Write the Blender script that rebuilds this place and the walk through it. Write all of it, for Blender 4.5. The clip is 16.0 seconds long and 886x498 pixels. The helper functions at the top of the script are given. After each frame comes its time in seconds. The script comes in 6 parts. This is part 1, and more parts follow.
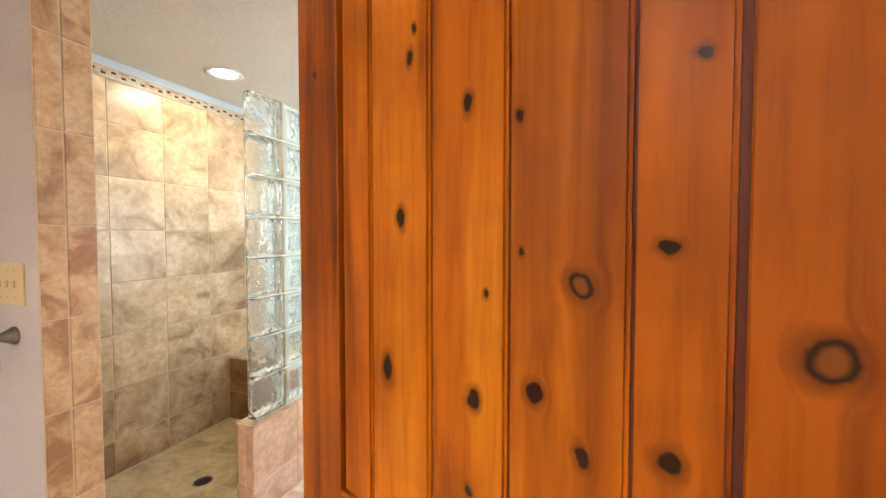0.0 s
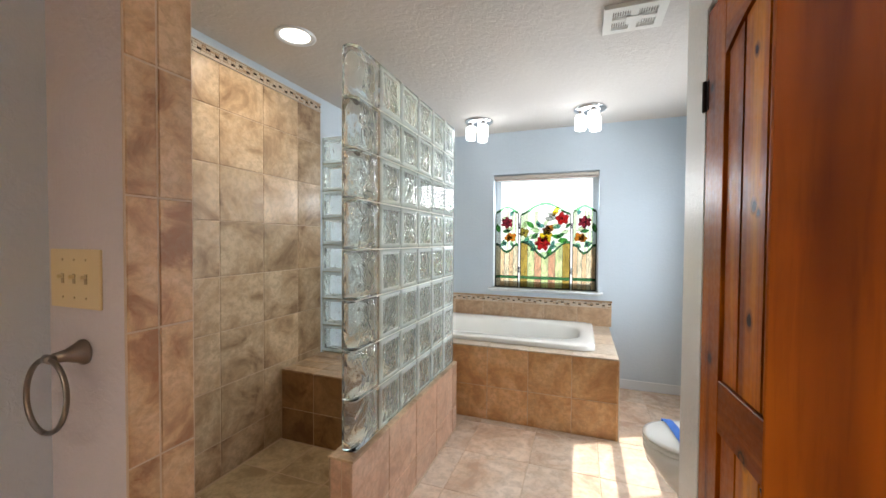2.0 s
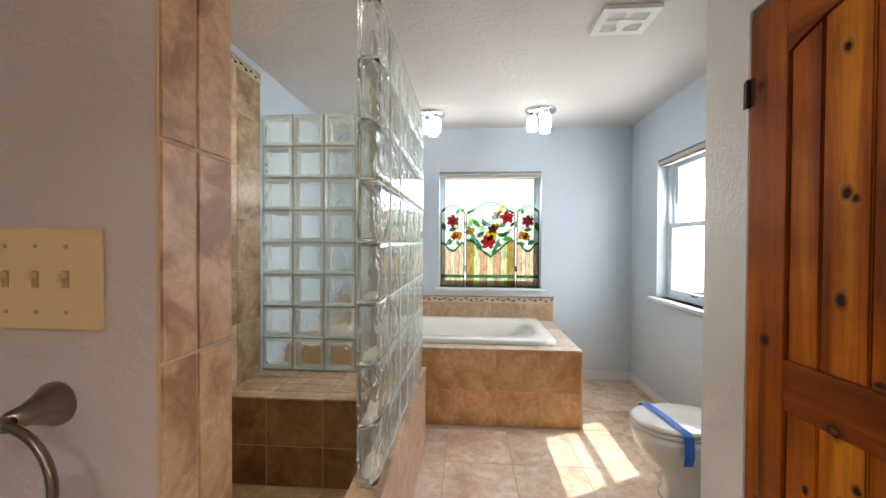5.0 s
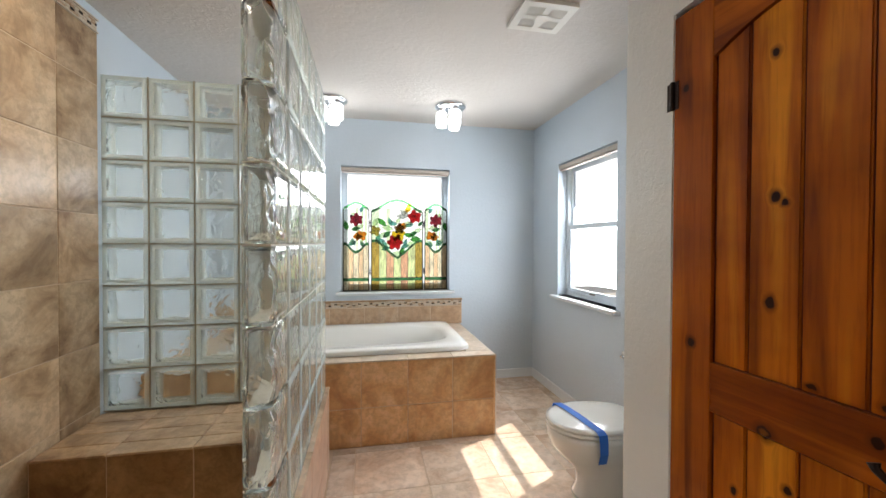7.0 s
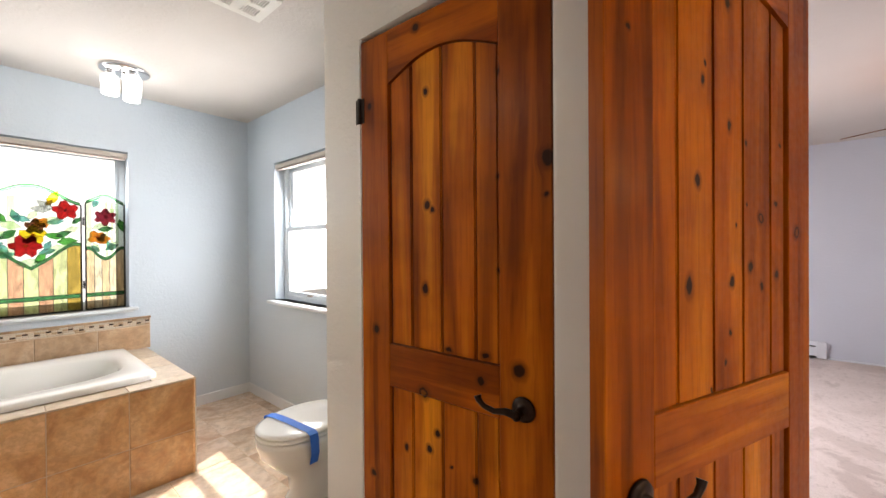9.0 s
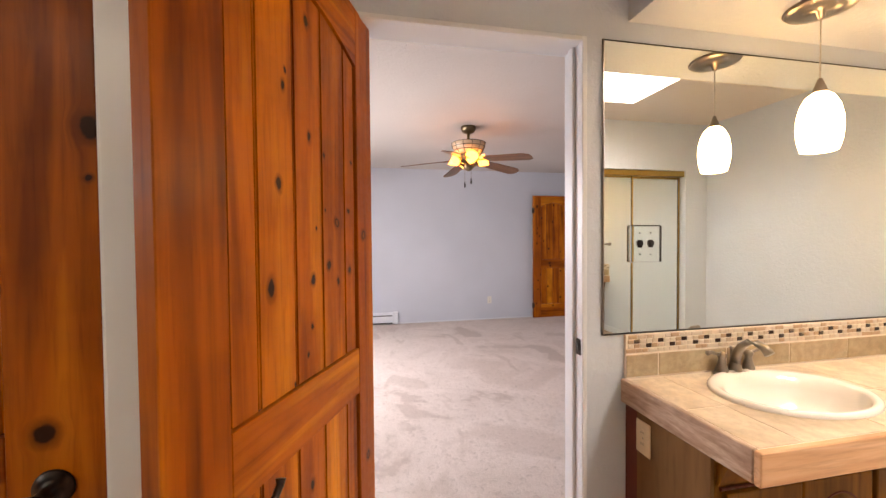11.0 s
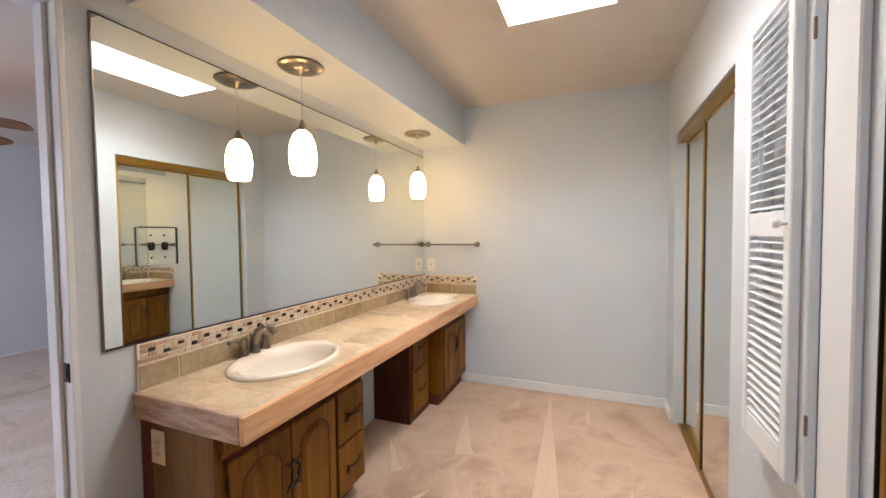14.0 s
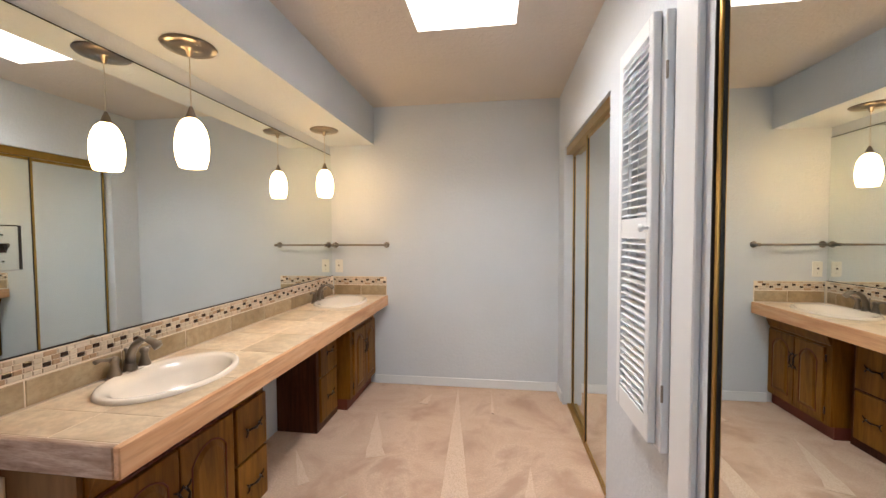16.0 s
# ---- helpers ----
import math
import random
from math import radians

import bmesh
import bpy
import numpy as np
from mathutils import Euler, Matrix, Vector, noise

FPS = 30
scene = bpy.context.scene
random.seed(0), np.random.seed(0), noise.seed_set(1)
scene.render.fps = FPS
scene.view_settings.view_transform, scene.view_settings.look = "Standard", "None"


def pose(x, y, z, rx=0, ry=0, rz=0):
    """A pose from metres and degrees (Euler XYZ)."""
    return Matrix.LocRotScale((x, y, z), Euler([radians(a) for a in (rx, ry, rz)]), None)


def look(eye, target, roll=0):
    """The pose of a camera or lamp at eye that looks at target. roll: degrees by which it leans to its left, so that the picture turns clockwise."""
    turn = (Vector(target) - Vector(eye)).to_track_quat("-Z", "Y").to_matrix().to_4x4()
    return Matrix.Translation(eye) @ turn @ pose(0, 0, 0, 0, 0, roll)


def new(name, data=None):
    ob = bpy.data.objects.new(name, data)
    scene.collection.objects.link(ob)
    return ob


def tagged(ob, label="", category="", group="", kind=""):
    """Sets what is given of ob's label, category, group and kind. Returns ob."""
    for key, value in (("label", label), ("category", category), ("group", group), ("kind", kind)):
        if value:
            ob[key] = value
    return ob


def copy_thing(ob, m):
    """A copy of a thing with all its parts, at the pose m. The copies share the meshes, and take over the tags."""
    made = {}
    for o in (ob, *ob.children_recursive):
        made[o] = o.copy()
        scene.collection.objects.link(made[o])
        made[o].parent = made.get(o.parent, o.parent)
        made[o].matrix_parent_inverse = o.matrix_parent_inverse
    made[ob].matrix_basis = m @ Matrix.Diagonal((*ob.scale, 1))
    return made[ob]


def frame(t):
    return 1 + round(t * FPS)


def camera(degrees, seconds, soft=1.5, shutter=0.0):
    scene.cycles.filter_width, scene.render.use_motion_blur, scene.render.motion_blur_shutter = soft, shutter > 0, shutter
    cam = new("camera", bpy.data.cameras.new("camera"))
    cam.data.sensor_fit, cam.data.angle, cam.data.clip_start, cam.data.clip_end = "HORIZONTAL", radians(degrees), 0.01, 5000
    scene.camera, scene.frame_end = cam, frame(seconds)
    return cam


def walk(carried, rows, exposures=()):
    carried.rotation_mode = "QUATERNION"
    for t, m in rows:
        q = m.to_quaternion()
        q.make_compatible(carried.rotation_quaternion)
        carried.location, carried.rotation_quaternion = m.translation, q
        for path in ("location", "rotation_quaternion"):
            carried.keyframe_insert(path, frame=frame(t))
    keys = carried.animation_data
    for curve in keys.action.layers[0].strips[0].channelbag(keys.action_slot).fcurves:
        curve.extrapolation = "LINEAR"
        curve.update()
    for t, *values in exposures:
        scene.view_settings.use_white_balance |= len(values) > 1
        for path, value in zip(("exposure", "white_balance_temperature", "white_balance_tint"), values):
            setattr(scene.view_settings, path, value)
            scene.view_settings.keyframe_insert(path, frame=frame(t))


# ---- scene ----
cam = camera(98.7, 16.0)
PATH = [
    (0, (0.224, 0.619, 1.412), (-0.482, 2.489, 1.347), 0.0),
    (0.5, (0.074, 0.665, 1.404), (-0.633, 2.535, 1.335), 0.0),
    (1, (-0.085, 0.715, 1.383), (-0.820, 2.575, 1.308), -0.1),
    (1.5, (-0.262, 0.736, 1.366), (-0.988, 2.600, 1.306), 0.0),
    (2, (-0.468, 0.745, 1.352), (-1.153, 2.624, 1.305), 0.4),
    (2.5, (-0.658, 0.73, 1.344), (-1.312, 2.62, 1.296), 0.5),
    (3, (-0.759, 0.743, 1.307), (-1.346, 2.654, 1.267), 0.4),
    (5.5, (-1.034, 0.841, 1.303), (-1.062, 2.841, 1.275), 0.3),
    (6, (-1.036, 0.893, 1.296), (-0.955, 2.891, 1.267), 0.3),
    (6.5, (-1.052, 0.986, 1.303), (-0.829, 2.973, 1.273), 0.3),
    (7, (-1.088, 1.044, 1.315), (-0.696, 3.005, 1.287), 0.2),
    (7.5, (-1.127, 1.081, 1.322), (-0.502, 2.981, 1.295), 0.1),
    (8, (-1.092, 1.099, 1.306), (-0.123, 2.848, 1.287), 0.0),
    (8.5, (-1.045, 1.061, 1.304), (0.273, 2.566, 1.29), -0.2),
    (9, (-0.985, 1.0, 1.301), (0.549, 2.284, 1.291), -0.4),
    (9.5, (-0.927, 0.961, 1.302), (0.787, 1.993, 1.291), -0.6),
    (10, (-0.879, 0.952, 1.315), (1.044, 1.5, 1.271), -0.7),
    (10.2, (-0.873, 0.951, 1.314), (1.097, 1.294, 1.268), -0.6),
    (12.5, (-1.002, 0.838, 1.316), (0.453, -0.533, 1.257), -0.7),
    (13, (-1.045, 0.826, 1.315), (0.18, -0.754, 1.255), -0.7),
    (13.5, (-1.09, 0.808, 1.32), (-0.11, -0.935, 1.254), -0.7),
    (14, (-1.115, 0.791, 1.324), (-0.374, -1.065, 1.25), -0.6),
    (14.5, (-1.107, 0.797, 1.321), (-0.566, -1.127, 1.249), -0.4),
    (15, (-1.104, 0.806, 1.335), (-0.69, -1.149, 1.257), -0.4),
    (15.5, (-1.105, 0.812, 1.337), (-0.763, -1.157, 1.258), -0.4),
    (16, (-1.106, 0.813, 1.329), (-0.829, -1.166, 1.251), -0.3),
]
walk(cam, [(t, look(eye, target, roll)) for t, eye, target, roll in PATH],
     [(0, 1.15, 6500, 5), (0.5, 1.1, 6500, 6), (1.0, 0.85, 6500, 7), (1.5, 0.45, 6450, 9), (2.0, 0.12, 6450, 10), (3.0, 0.1, 6500, 10), (5.5, 0.05, 6550, 11), (7.0, 0.0, 6550, 11), (8.5, 0.22, 6850, 14), (9.0, 0.34, 7050, 15), (9.5, 0.45, 7350, 16),
      (10.2, 0.72, 7700, 17), (12.5, 0.32, 6250, 10), (14.0, 0.18, 6300, 10), (16.0, 0.06, 6300, 10)])

# ---- world, sun, lights ----
world = bpy.data.worlds.new("world")
scene.world = world
world.use_nodes = True
wn = world.node_tree
bg = wn.nodes["Background"]
sky = wn.nodes.new("ShaderNodeTexSky")
sky.sky_type = "NISHITA"
sky.sun_disc = False
SUN = Vector((0.6, 0.3, 1.0)).normalized()
sky.sun_elevation = math.asin(SUN.z)
sky.sun_rotation = math.atan2(SUN.x, SUN.y)
wn.links.new(sky.outputs[0], bg.inputs[0])
bg.inputs[1].default_value = 0.15


def lamp(name, kind, m, energy, color=(1, 1, 1), **values):
    data = bpy.data.lights.new(name, kind)
    data.energy, data.color = energy, color
    ob = new(name, data)
    ob.matrix_basis = m
    if kind == "AREA":
        data.shape, data.size, data.size_y = "RECTANGLE", values["size"][0], values["size"][1]
    elif kind == "SUN":
        data.angle = radians(0.5)
    else:
        data.shadow_soft_size = values.get("radius", 0.03)
    return ob


lamp("sun", "SUN", look(SUN * 20, (0, 0, 0)), 5.0, (1.0, 0.95, 0.86))
# window and skylight openings
lamp("daylight_north", "AREA", look((-0.82, 4.66, 1.80), (-0.82, 1.0, 0.9)), 11, (0.90, 0.95, 1.0), size=(0.92, 0.30))
lamp("daylight_east", "AREA", look((0.72, 3.68, 1.45), (-3, 3.3, 0.6)), 19, (0.90, 0.95, 1.0), size=(0.70, 1.0))
lamp("daylight_skylight", "AREA", look((-0.945, -0.90, 2.80), (-0.945, -0.901, 0)), 44, (1.0, 0.97, 0.94), size=(0.5, 0.7))
# Cool fill for the bedroom, at an unseen window assumed in its north wall.
lamp("daylight_bedroom", "AREA", look((2.6, 1.93, 1.4), (2.6, -1, -0.3)), 50, (0.88, 0.89, 1.0), size=(1.9, 1.2))
lamp("downlight_bulb", "AREA", look((-1.925, 2.41, 2.425), (-1.925, 2.411, 0)), 5.5, (1.0, 0.86, 0.66), size=(0.14, 0.14))
WARM = (1.0, 0.78, 0.52)

# ---- materials ----


def mat(name, color=(0.8, 0.8, 0.8), rough=0.5, metal=0.0):
    m = bpy.data.materials.new(name)
    m.use_nodes = True
    b = m.node_tree.nodes["Principled BSDF"]
    b.inputs["Base Color"].default_value = (*color, 1)
    b.inputs["Roughness"].default_value = rough
    b.inputs["Metallic"].default_value = metal
    return m, m.node_tree, b


def coords(nt, scale=(1, 1, 1), generated=False, spread=0.0):
    """World-sized object coordinates, shifted by the object's random number."""
    tc = nt.nodes.new("ShaderNodeTexCoord")
    mp = nt.nodes.new("ShaderNodeMapping")
    mp.inputs["Scale"].default_value = scale
    nt.links.new(tc.outputs["Object"], mp.inputs["Vector"])
    if spread:
        oi = nt.nodes.new("ShaderNodeObjectInfo")
        mul = nt.nodes.new("ShaderNodeMath")
        mul.operation = "MULTIPLY"
        mul.inputs[1].default_value = spread
        nt.links.new(oi.outputs["Random"], mul.inputs[0])
        nt.links.new(mul.outputs[0], mp.inputs["Location"])
    return mp.outputs[0]


def noise_tex(nt, vec, scale, detail=3.0, rough=0.55, distort=0.0):
    n = nt.nodes.new("ShaderNodeTexNoise")
    n.inputs["Scale"].default_value = scale
    n.inputs["Detail"].default_value = detail
    n.inputs["Roughness"].default_value = rough
    n.inputs["Distortion"].default_value = distort
    nt.links.new(vec, n.inputs["Vector"])
    return n.outputs["Fac"]


def ramp(nt, fac, stops):
    r = nt.nodes.new("ShaderNodeValToRGB")
    els = r.color_ramp.elements
    while len(els) < len(stops):
        els.new(0.5)
    for e, (p, c) in zip(els, stops):
        e.position = p
        e.color = (*c, 1) if len(c) == 3 else c
    nt.links.new(fac, r.inputs[0])
    return r.outputs[0]


def mix(nt, a, b, fac, mode="MIX"):
    m = nt.nodes.new("ShaderNodeMix")
    m.data_type, m.blend_type = "RGBA", mode
    for sock, v in ((m.inputs[0], fac), (m.inputs[6], a), (m.inputs[7], b)):
        if isinstance(v, bpy.types.NodeSocket):
            nt.links.new(v, sock)
        elif isinstance(v, tuple):
            sock.default_value = (*v, 1)
        else:
            sock.default_value = v
    return m.outputs[2]


def bump(nt, b, height, strength, distance=0.002):
    n = nt.nodes.new("ShaderNodeBump")
    n.inputs["Strength"].default_value = strength
    n.inputs["Distance"].default_value = distance
    nt.links.new(height, n.inputs["Height"])
    nt.links.new(n.outputs[0], b.inputs["Normal"])


def paint(name, color, relief=0.5, scale=26, rough=0.55):
    m, nt, b = mat(name, color, rough)
    v = coords(nt)
    big = noise_tex(nt, v, 1.3, 2)
    c2 = tuple(x * 0.93 for x in color)
    nt.links.new(ramp(nt, big, [(0.3, c2), (0.7, color)]), b.inputs["Base Color"])
    n1 = noise_tex(nt, v, scale, 4, 0.6, 0.6)
    bump(nt, b, ramp(nt, n1, [(0.42, (0, 0, 0)), (0.6, (1, 1, 1))]), relief, 0.0025)
    return m


WALL = paint("pale_blue_wall_paint", (0.575, 0.655, 0.725), 0.3, 40)
VANWALL = paint("pale_grey_blue_wall_paint", (0.595, 0.650, 0.712), 0.3, 40)
# Entry wall paint with the door's warm bounce light put into its colour.
WALLP = paint("entry_wall_paint_with_warm_bounce", (0.62, 0.55, 0.545), 0.35, 45, 0.45)
WALLW = paint("off_white_wall_paint", (0.79, 0.80, 0.79), 0.35, 45, 0.45)
CEIL = paint("textured_ceiling_paint", (0.66, 0.615, 0.57), 0.4, 30, 0.7)
TRIM, _nt, _b = mat("white_trim_paint", (0.72, 0.755, 0.79), 0.3)
BEDWALL = paint("bedroom_wall_paint", (0.62, 0.65, 0.71), 0.2, 40)


def tile_mat(name, dark, mid, light, rough=0.3, scale=5.0):
    m, nt, b = mat(name, mid, rough)
    v = coords(nt, spread=37.0)
    n1 = noise_tex(nt, v, scale, 6, 0.62, 0.7)
    n2 = noise_tex(nt, v, scale * 6, 5, 0.7, 0.3)
    c = ramp(nt, n1, [(0.36, dark), (0.47, mid), (0.63, light)])
    f = ramp(nt, n2, [(0.42, (0, 0, 0)), (0.62, (0.5, 0.5, 0.5))])
    c = mix(nt, c, tuple(x * 0.62 for x in mid), f)
    oi = nt.nodes.new("ShaderNodeObjectInfo")
    tone = ramp(nt, oi.outputs["Random"], [(0.0, (0.86, 0.84, 0.8)), (0.5, (1, 1, 1)), (1.0, (1.08, 1.04, 1.0))])
    c = mix(nt, c, tone, 1.0, "MULTIPLY")
    nt.links.new(c, b.inputs["Base Color"])
    bump(nt, b, n2, 0.15, 0.002)
    return m


TILE = tile_mat("travertine_look_wall_tile", (0.25, 0.15, 0.08), (0.49, 0.345, 0.21), (0.66, 0.51, 0.35), 0.3, 4.2)
TUBTILE = tile_mat("warm_tub_tile", (0.50, 0.24, 0.09), (0.68, 0.38, 0.165), (0.80, 0.52, 0.28))
FLOORTILE = tile_mat("beige_floor_tile", (0.56, 0.39, 0.28), (0.72, 0.56, 0.43), (0.82, 0.70, 0.59), 0.22, 3.0)
COUNTERTILE = tile_mat("tan_counter_tile", (0.55, 0.42, 0.28), (0.70, 0.565, 0.41), (0.79, 0.68, 0.52), 0.3, 4.0)
TILE_O = tile_mat("tan_orange_splash_tile", (0.36, 0.22, 0.12), (0.50, 0.33, 0.20), (0.58, 0.42, 0.28))
POSTTILE = tile_mat("blotched_rose_tan_tile", (0.35, 0.165, 0.075), (0.60, 0.375, 0.205), (0.71, 0.50, 0.31), 0.48, 7.0)
PINKTILE = tile_mat("pink_tan_tile", (0.48, 0.28, 0.18), (0.62, 0.40, 0.28), (0.70, 0.50, 0.38))
DARKTILE = tile_mat("dark_brown_bench_front_tile", (0.17, 0.085, 0.035), (0.31, 0.175, 0.075), (0.43, 0.26, 0.13))
PALETILE = tile_mat("pale_deck_tile", (0.50, 0.38, 0.27), (0.60, 0.48, 0.36), (0.68, 0.57, 0.46))
SHOWERFLOOR = tile_mat("olive_tan_shower_tile", (0.36, 0.255, 0.135), (0.54, 0.41, 0.24), (0.66, 0.53, 0.34), 0.35)
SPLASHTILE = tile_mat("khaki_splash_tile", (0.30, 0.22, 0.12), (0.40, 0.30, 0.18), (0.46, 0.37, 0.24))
GROUT_L, _nt, _b = mat("pale_sand_grout", (0.80, 0.70, 0.57), 0.85)
GROUT, _nt, _b = mat("sand_grout", (0.60, 0.46, 0.33), 0.85)
BEDCARPET, nt, b = mat("cool_beige_bedroom_carpet", (0.6, 0.52, 0.47), 0.95)
v = coords(nt)
swirl = noise_tex(nt, v, 1.1, 5, 0.6, 0.5)
streak = noise_tex(nt, coords(nt, (0.7, 1.4, 1)), 1.7, 3, 0.5, 0.9)
tuft = noise_tex(nt, v, 26, 4, 0.7, 0.8)
fine = noise_tex(nt, v, 150, 3, 0.7)
c = ramp(nt, swirl, [(0.40, (0.56, 0.47, 0.415)), (0.43, (0.71, 0.62, 0.56)), (0.54, (0.80, 0.71, 0.65)), (0.62, (0.68, 0.585, 0.525))])
c = mix(nt, c, (0.52, 0.43, 0.37), ramp(nt, streak, [(0.35, (0.55, 0.55, 0.55)), (0.40, (0, 0, 0))]))
c = mix(nt, c, (0.40, 0.33, 0.28), ramp(nt, tuft, [(0.33, (0.55, 0.55, 0.55)), (0.46, (0, 0, 0))]))
c = mix(nt, c, (0.46, 0.38, 0.33), ramp(nt, fine, [(0.4, (0.45, 0.45, 0.45)), (0.6, (0, 0, 0))]))
nt.links.new(c, b.inputs["Base Color"])
bump(nt, b, tuft, 0.7, 0.012)
NAP, nt, b = mat("brushed_carpet_nap", (0.74, 0.62, 0.50), 0.95)
fine = noise_tex(nt, coords(nt), 160, 3, 0.7)
nt.links.new(ramp(nt, fine, [(0.35, (0.54, 0.395, 0.29)), (0.6, (0.69, 0.53, 0.41))]), b.inputs["Base Color"])
bump(nt, b, fine, 0.9, 0.006)
MOSAIC_D, _nt, _b = mat("dark_brown_mosaic", (0.035, 0.02, 0.015), 0.15)
MOSAIC_L, _nt, _b = mat("cream_mosaic", (0.58, 0.50, 0.40), 0.3)
MOSAIC_M, _nt, _b = mat("tan_mosaic", (0.42, 0.28, 0.17), 0.35)


def wood(name, dark, mid, light, rough=0.35, knots=False, grain=(14, 14, 0.9)):
    """Grain runs along the object's z."""
    m, nt, b = mat(name, mid, rough)
    v = coords(nt, grain, spread=11.0)
    n1 = noise_tex(nt, v, 1.6, 5, 0.6, 1.2)
    c = ramp(nt, n1, [(0.3, dark), (0.5, mid), (0.72, light)])
    v2 = coords(nt, tuple(4.2 * g for g in grain), spread=5.0)
    n2 = noise_tex(nt, v2, 2.0, 3)
    c = mix(nt, c, tuple(x * 0.6 for x in dark), ramp(nt, n2, [(0.5, (0, 0, 0)), (0.75, (0.45, 0.45, 0.45))]))
    if knots:
        v3 = coords(nt, (5.2, 5.2, 3.4), spread=23.0)
        vo = nt.nodes.new("ShaderNodeTexVoronoi")
        vo.inputs["Scale"].default_value = 1.0
        nt.links.new(v3, vo.inputs["Vector"])
        k = ramp(nt, vo.outputs["Distance"], [(0.05, (0.85, 0.85, 0.85)), (0.10, (1, 1, 1)), (0.14, (0.0, 0.0, 0.0))])
        c = mix(nt, c, (0.06, 0.015, 0.006), k)
    nt.links.new(c, b.inputs["Base Color"])
    bump(nt, b, n1, 0.08, 0.002)
    b.inputs["Coat Weight"].default_value = 0.03
    b.inputs["Coat Roughness"].default_value = 0.3
    b.inputs["Specular IOR Level"].default_value = 0.14
    return m


OAK = wood("dark_stained_oak", (0.115, 0.042, 0.005), (0.19, 0.078, 0.009), (0.27, 0.120, 0.016), 0.36, False, (9, 9, 0.9))
OAK_E = wood("worn_oak_end_panel", (0.150, 0.074, 0.025), (0.19, 0.098, 0.034), (0.225, 0.120, 0.044), 0.45, False, (7, 7, 0.8))
OAK_D = wood("deep_brown_oak", (0.04, 0.012, 0.006), (0.07, 0.022, 0.010), (0.10, 0.035, 0.015), 0.4, False)
BLADE = wood("brown_fan_blade_wood", (0.12, 0.05, 0.02), (0.20, 0.09, 0.04), (0.26, 0.13, 0.06), 0.3, False, (1, 14, 14))
MAPLE_E = wood("natural_oak_end_grain", (0.30, 0.19, 0.13), (0.46, 0.33, 0.24), (0.62, 0.48, 0.37), 0.4, False, (4.0, 26, 26))
MAPLE = wood("natural_oak_edge", (0.52, 0.27, 0.14), (0.64, 0.37, 0.20), (0.72, 0.46, 0.28), 0.4, False, (12, 0.8, 12))
# Dark red-brown stain with the shade of recesses put into its colour.
GROOVE, _nt, _b = mat("dark_recess_stain_and_shade", (0.12, 0.018, 0.005), 0.6)

CARPET, nt, b = mat("beige_carpet", (0.5, 0.42, 0.34), 0.95)
v = coords(nt)
big = noise_tex(nt, v, 2.2, 6, 0.6, 0.6)
fine = noise_tex(nt, v, 110, 4, 0.7)
c = ramp(nt, big, [(0.36, (0.44, 0.285, 0.20)), (0.46, (0.57, 0.39, 0.28)), (0.56, (0.64, 0.46, 0.345)), (0.66, (0.47, 0.31, 0.22))])
c = mix(nt, c, (0.42, 0.31, 0.23), ramp(nt, fine, [(0.4, (0.55, 0.55, 0.55)), (0.6, (0, 0, 0))]))
nt.links.new(c, b.inputs["Base Color"])
bump(nt, b, fine, 0.9, 0.006)

PORCELAIN, nt, b = mat("white_porcelain", (0.80, 0.78, 0.73), 0.12)
b.inputs["Coat Weight"].default_value = 0.5
ACRYLIC, nt, b = mat("white_acrylic_tub", (0.80, 0.79, 0.75), 0.18)
MIRROR, _nt, _b = mat("mirror_glass", (0.86, 0.90, 0.88), 0.0, 1.0)
BRASS, _nt, _b = mat("gold_anodised_frame", (0.46, 0.29, 0.08), 0.3, 1.0)
NICKEL, _nt, _b = mat("brushed_nickel", (0.27, 0.235, 0.20), 0.3, 1.0)
CHROME, _nt, _b = mat("chrome", (0.75, 0.75, 0.76), 0.12, 1.0)
BRONZE, _nt, _b = mat("oil_rubbed_bronze", (0.035, 0.025, 0.022), 0.35, 0.8)
IVORY, _nt, _b = mat("ivory_plastic", (0.72, 0.56, 0.30), 0.35)
WHITEP, _nt, _b = mat("white_plastic", (0.78, 0.76, 0.70), 0.4)
TAPE, _nt, _b = mat("blue_painters_tape", (0.02, 0.14, 0.55), 0.6)
BLACK, _nt, _b = mat("black_metal", (0.01, 0.01, 0.01), 0.4)

GLASS, nt, b = mat("wavy_block_glass", (0.98, 1.0, 0.99), 0.03)
b.inputs["Transmission Weight"].default_value = 0.92
b.inputs["IOR"].default_value = 1.18
v = coords(nt, spread=31.0)
n1 = noise_tex(nt, v, 13, 2, 0.4, 1.4)
bump(nt, b, n1, 1.0, 0.020)
GLASS_S, nt, b = mat("smooth_block_glass", (0.97, 1.0, 0.985), 0.01)
b.inputs["Transmission Weight"].default_value = 1.0
b.inputs["IOR"].default_value = 1.12
RIM, nt, b = mat("pale_aqua_block_rim", (0.86, 0.94, 0.91), 0.16)
b.inputs["Transmission Weight"].default_value = 0.68
b.inputs["IOR"].default_value = 1.15
bump(nt, b, noise_tex(nt, coords(nt, spread=17.0), 30, 2, 0.5), 0.6, 0.006)
PANE, nt, b = mat("clear_window_glass", (1, 1, 1), 0.0)
b.inputs["Transmission Weight"].default_value = 1.0
b.inputs["IOR"].default_value = 1.1


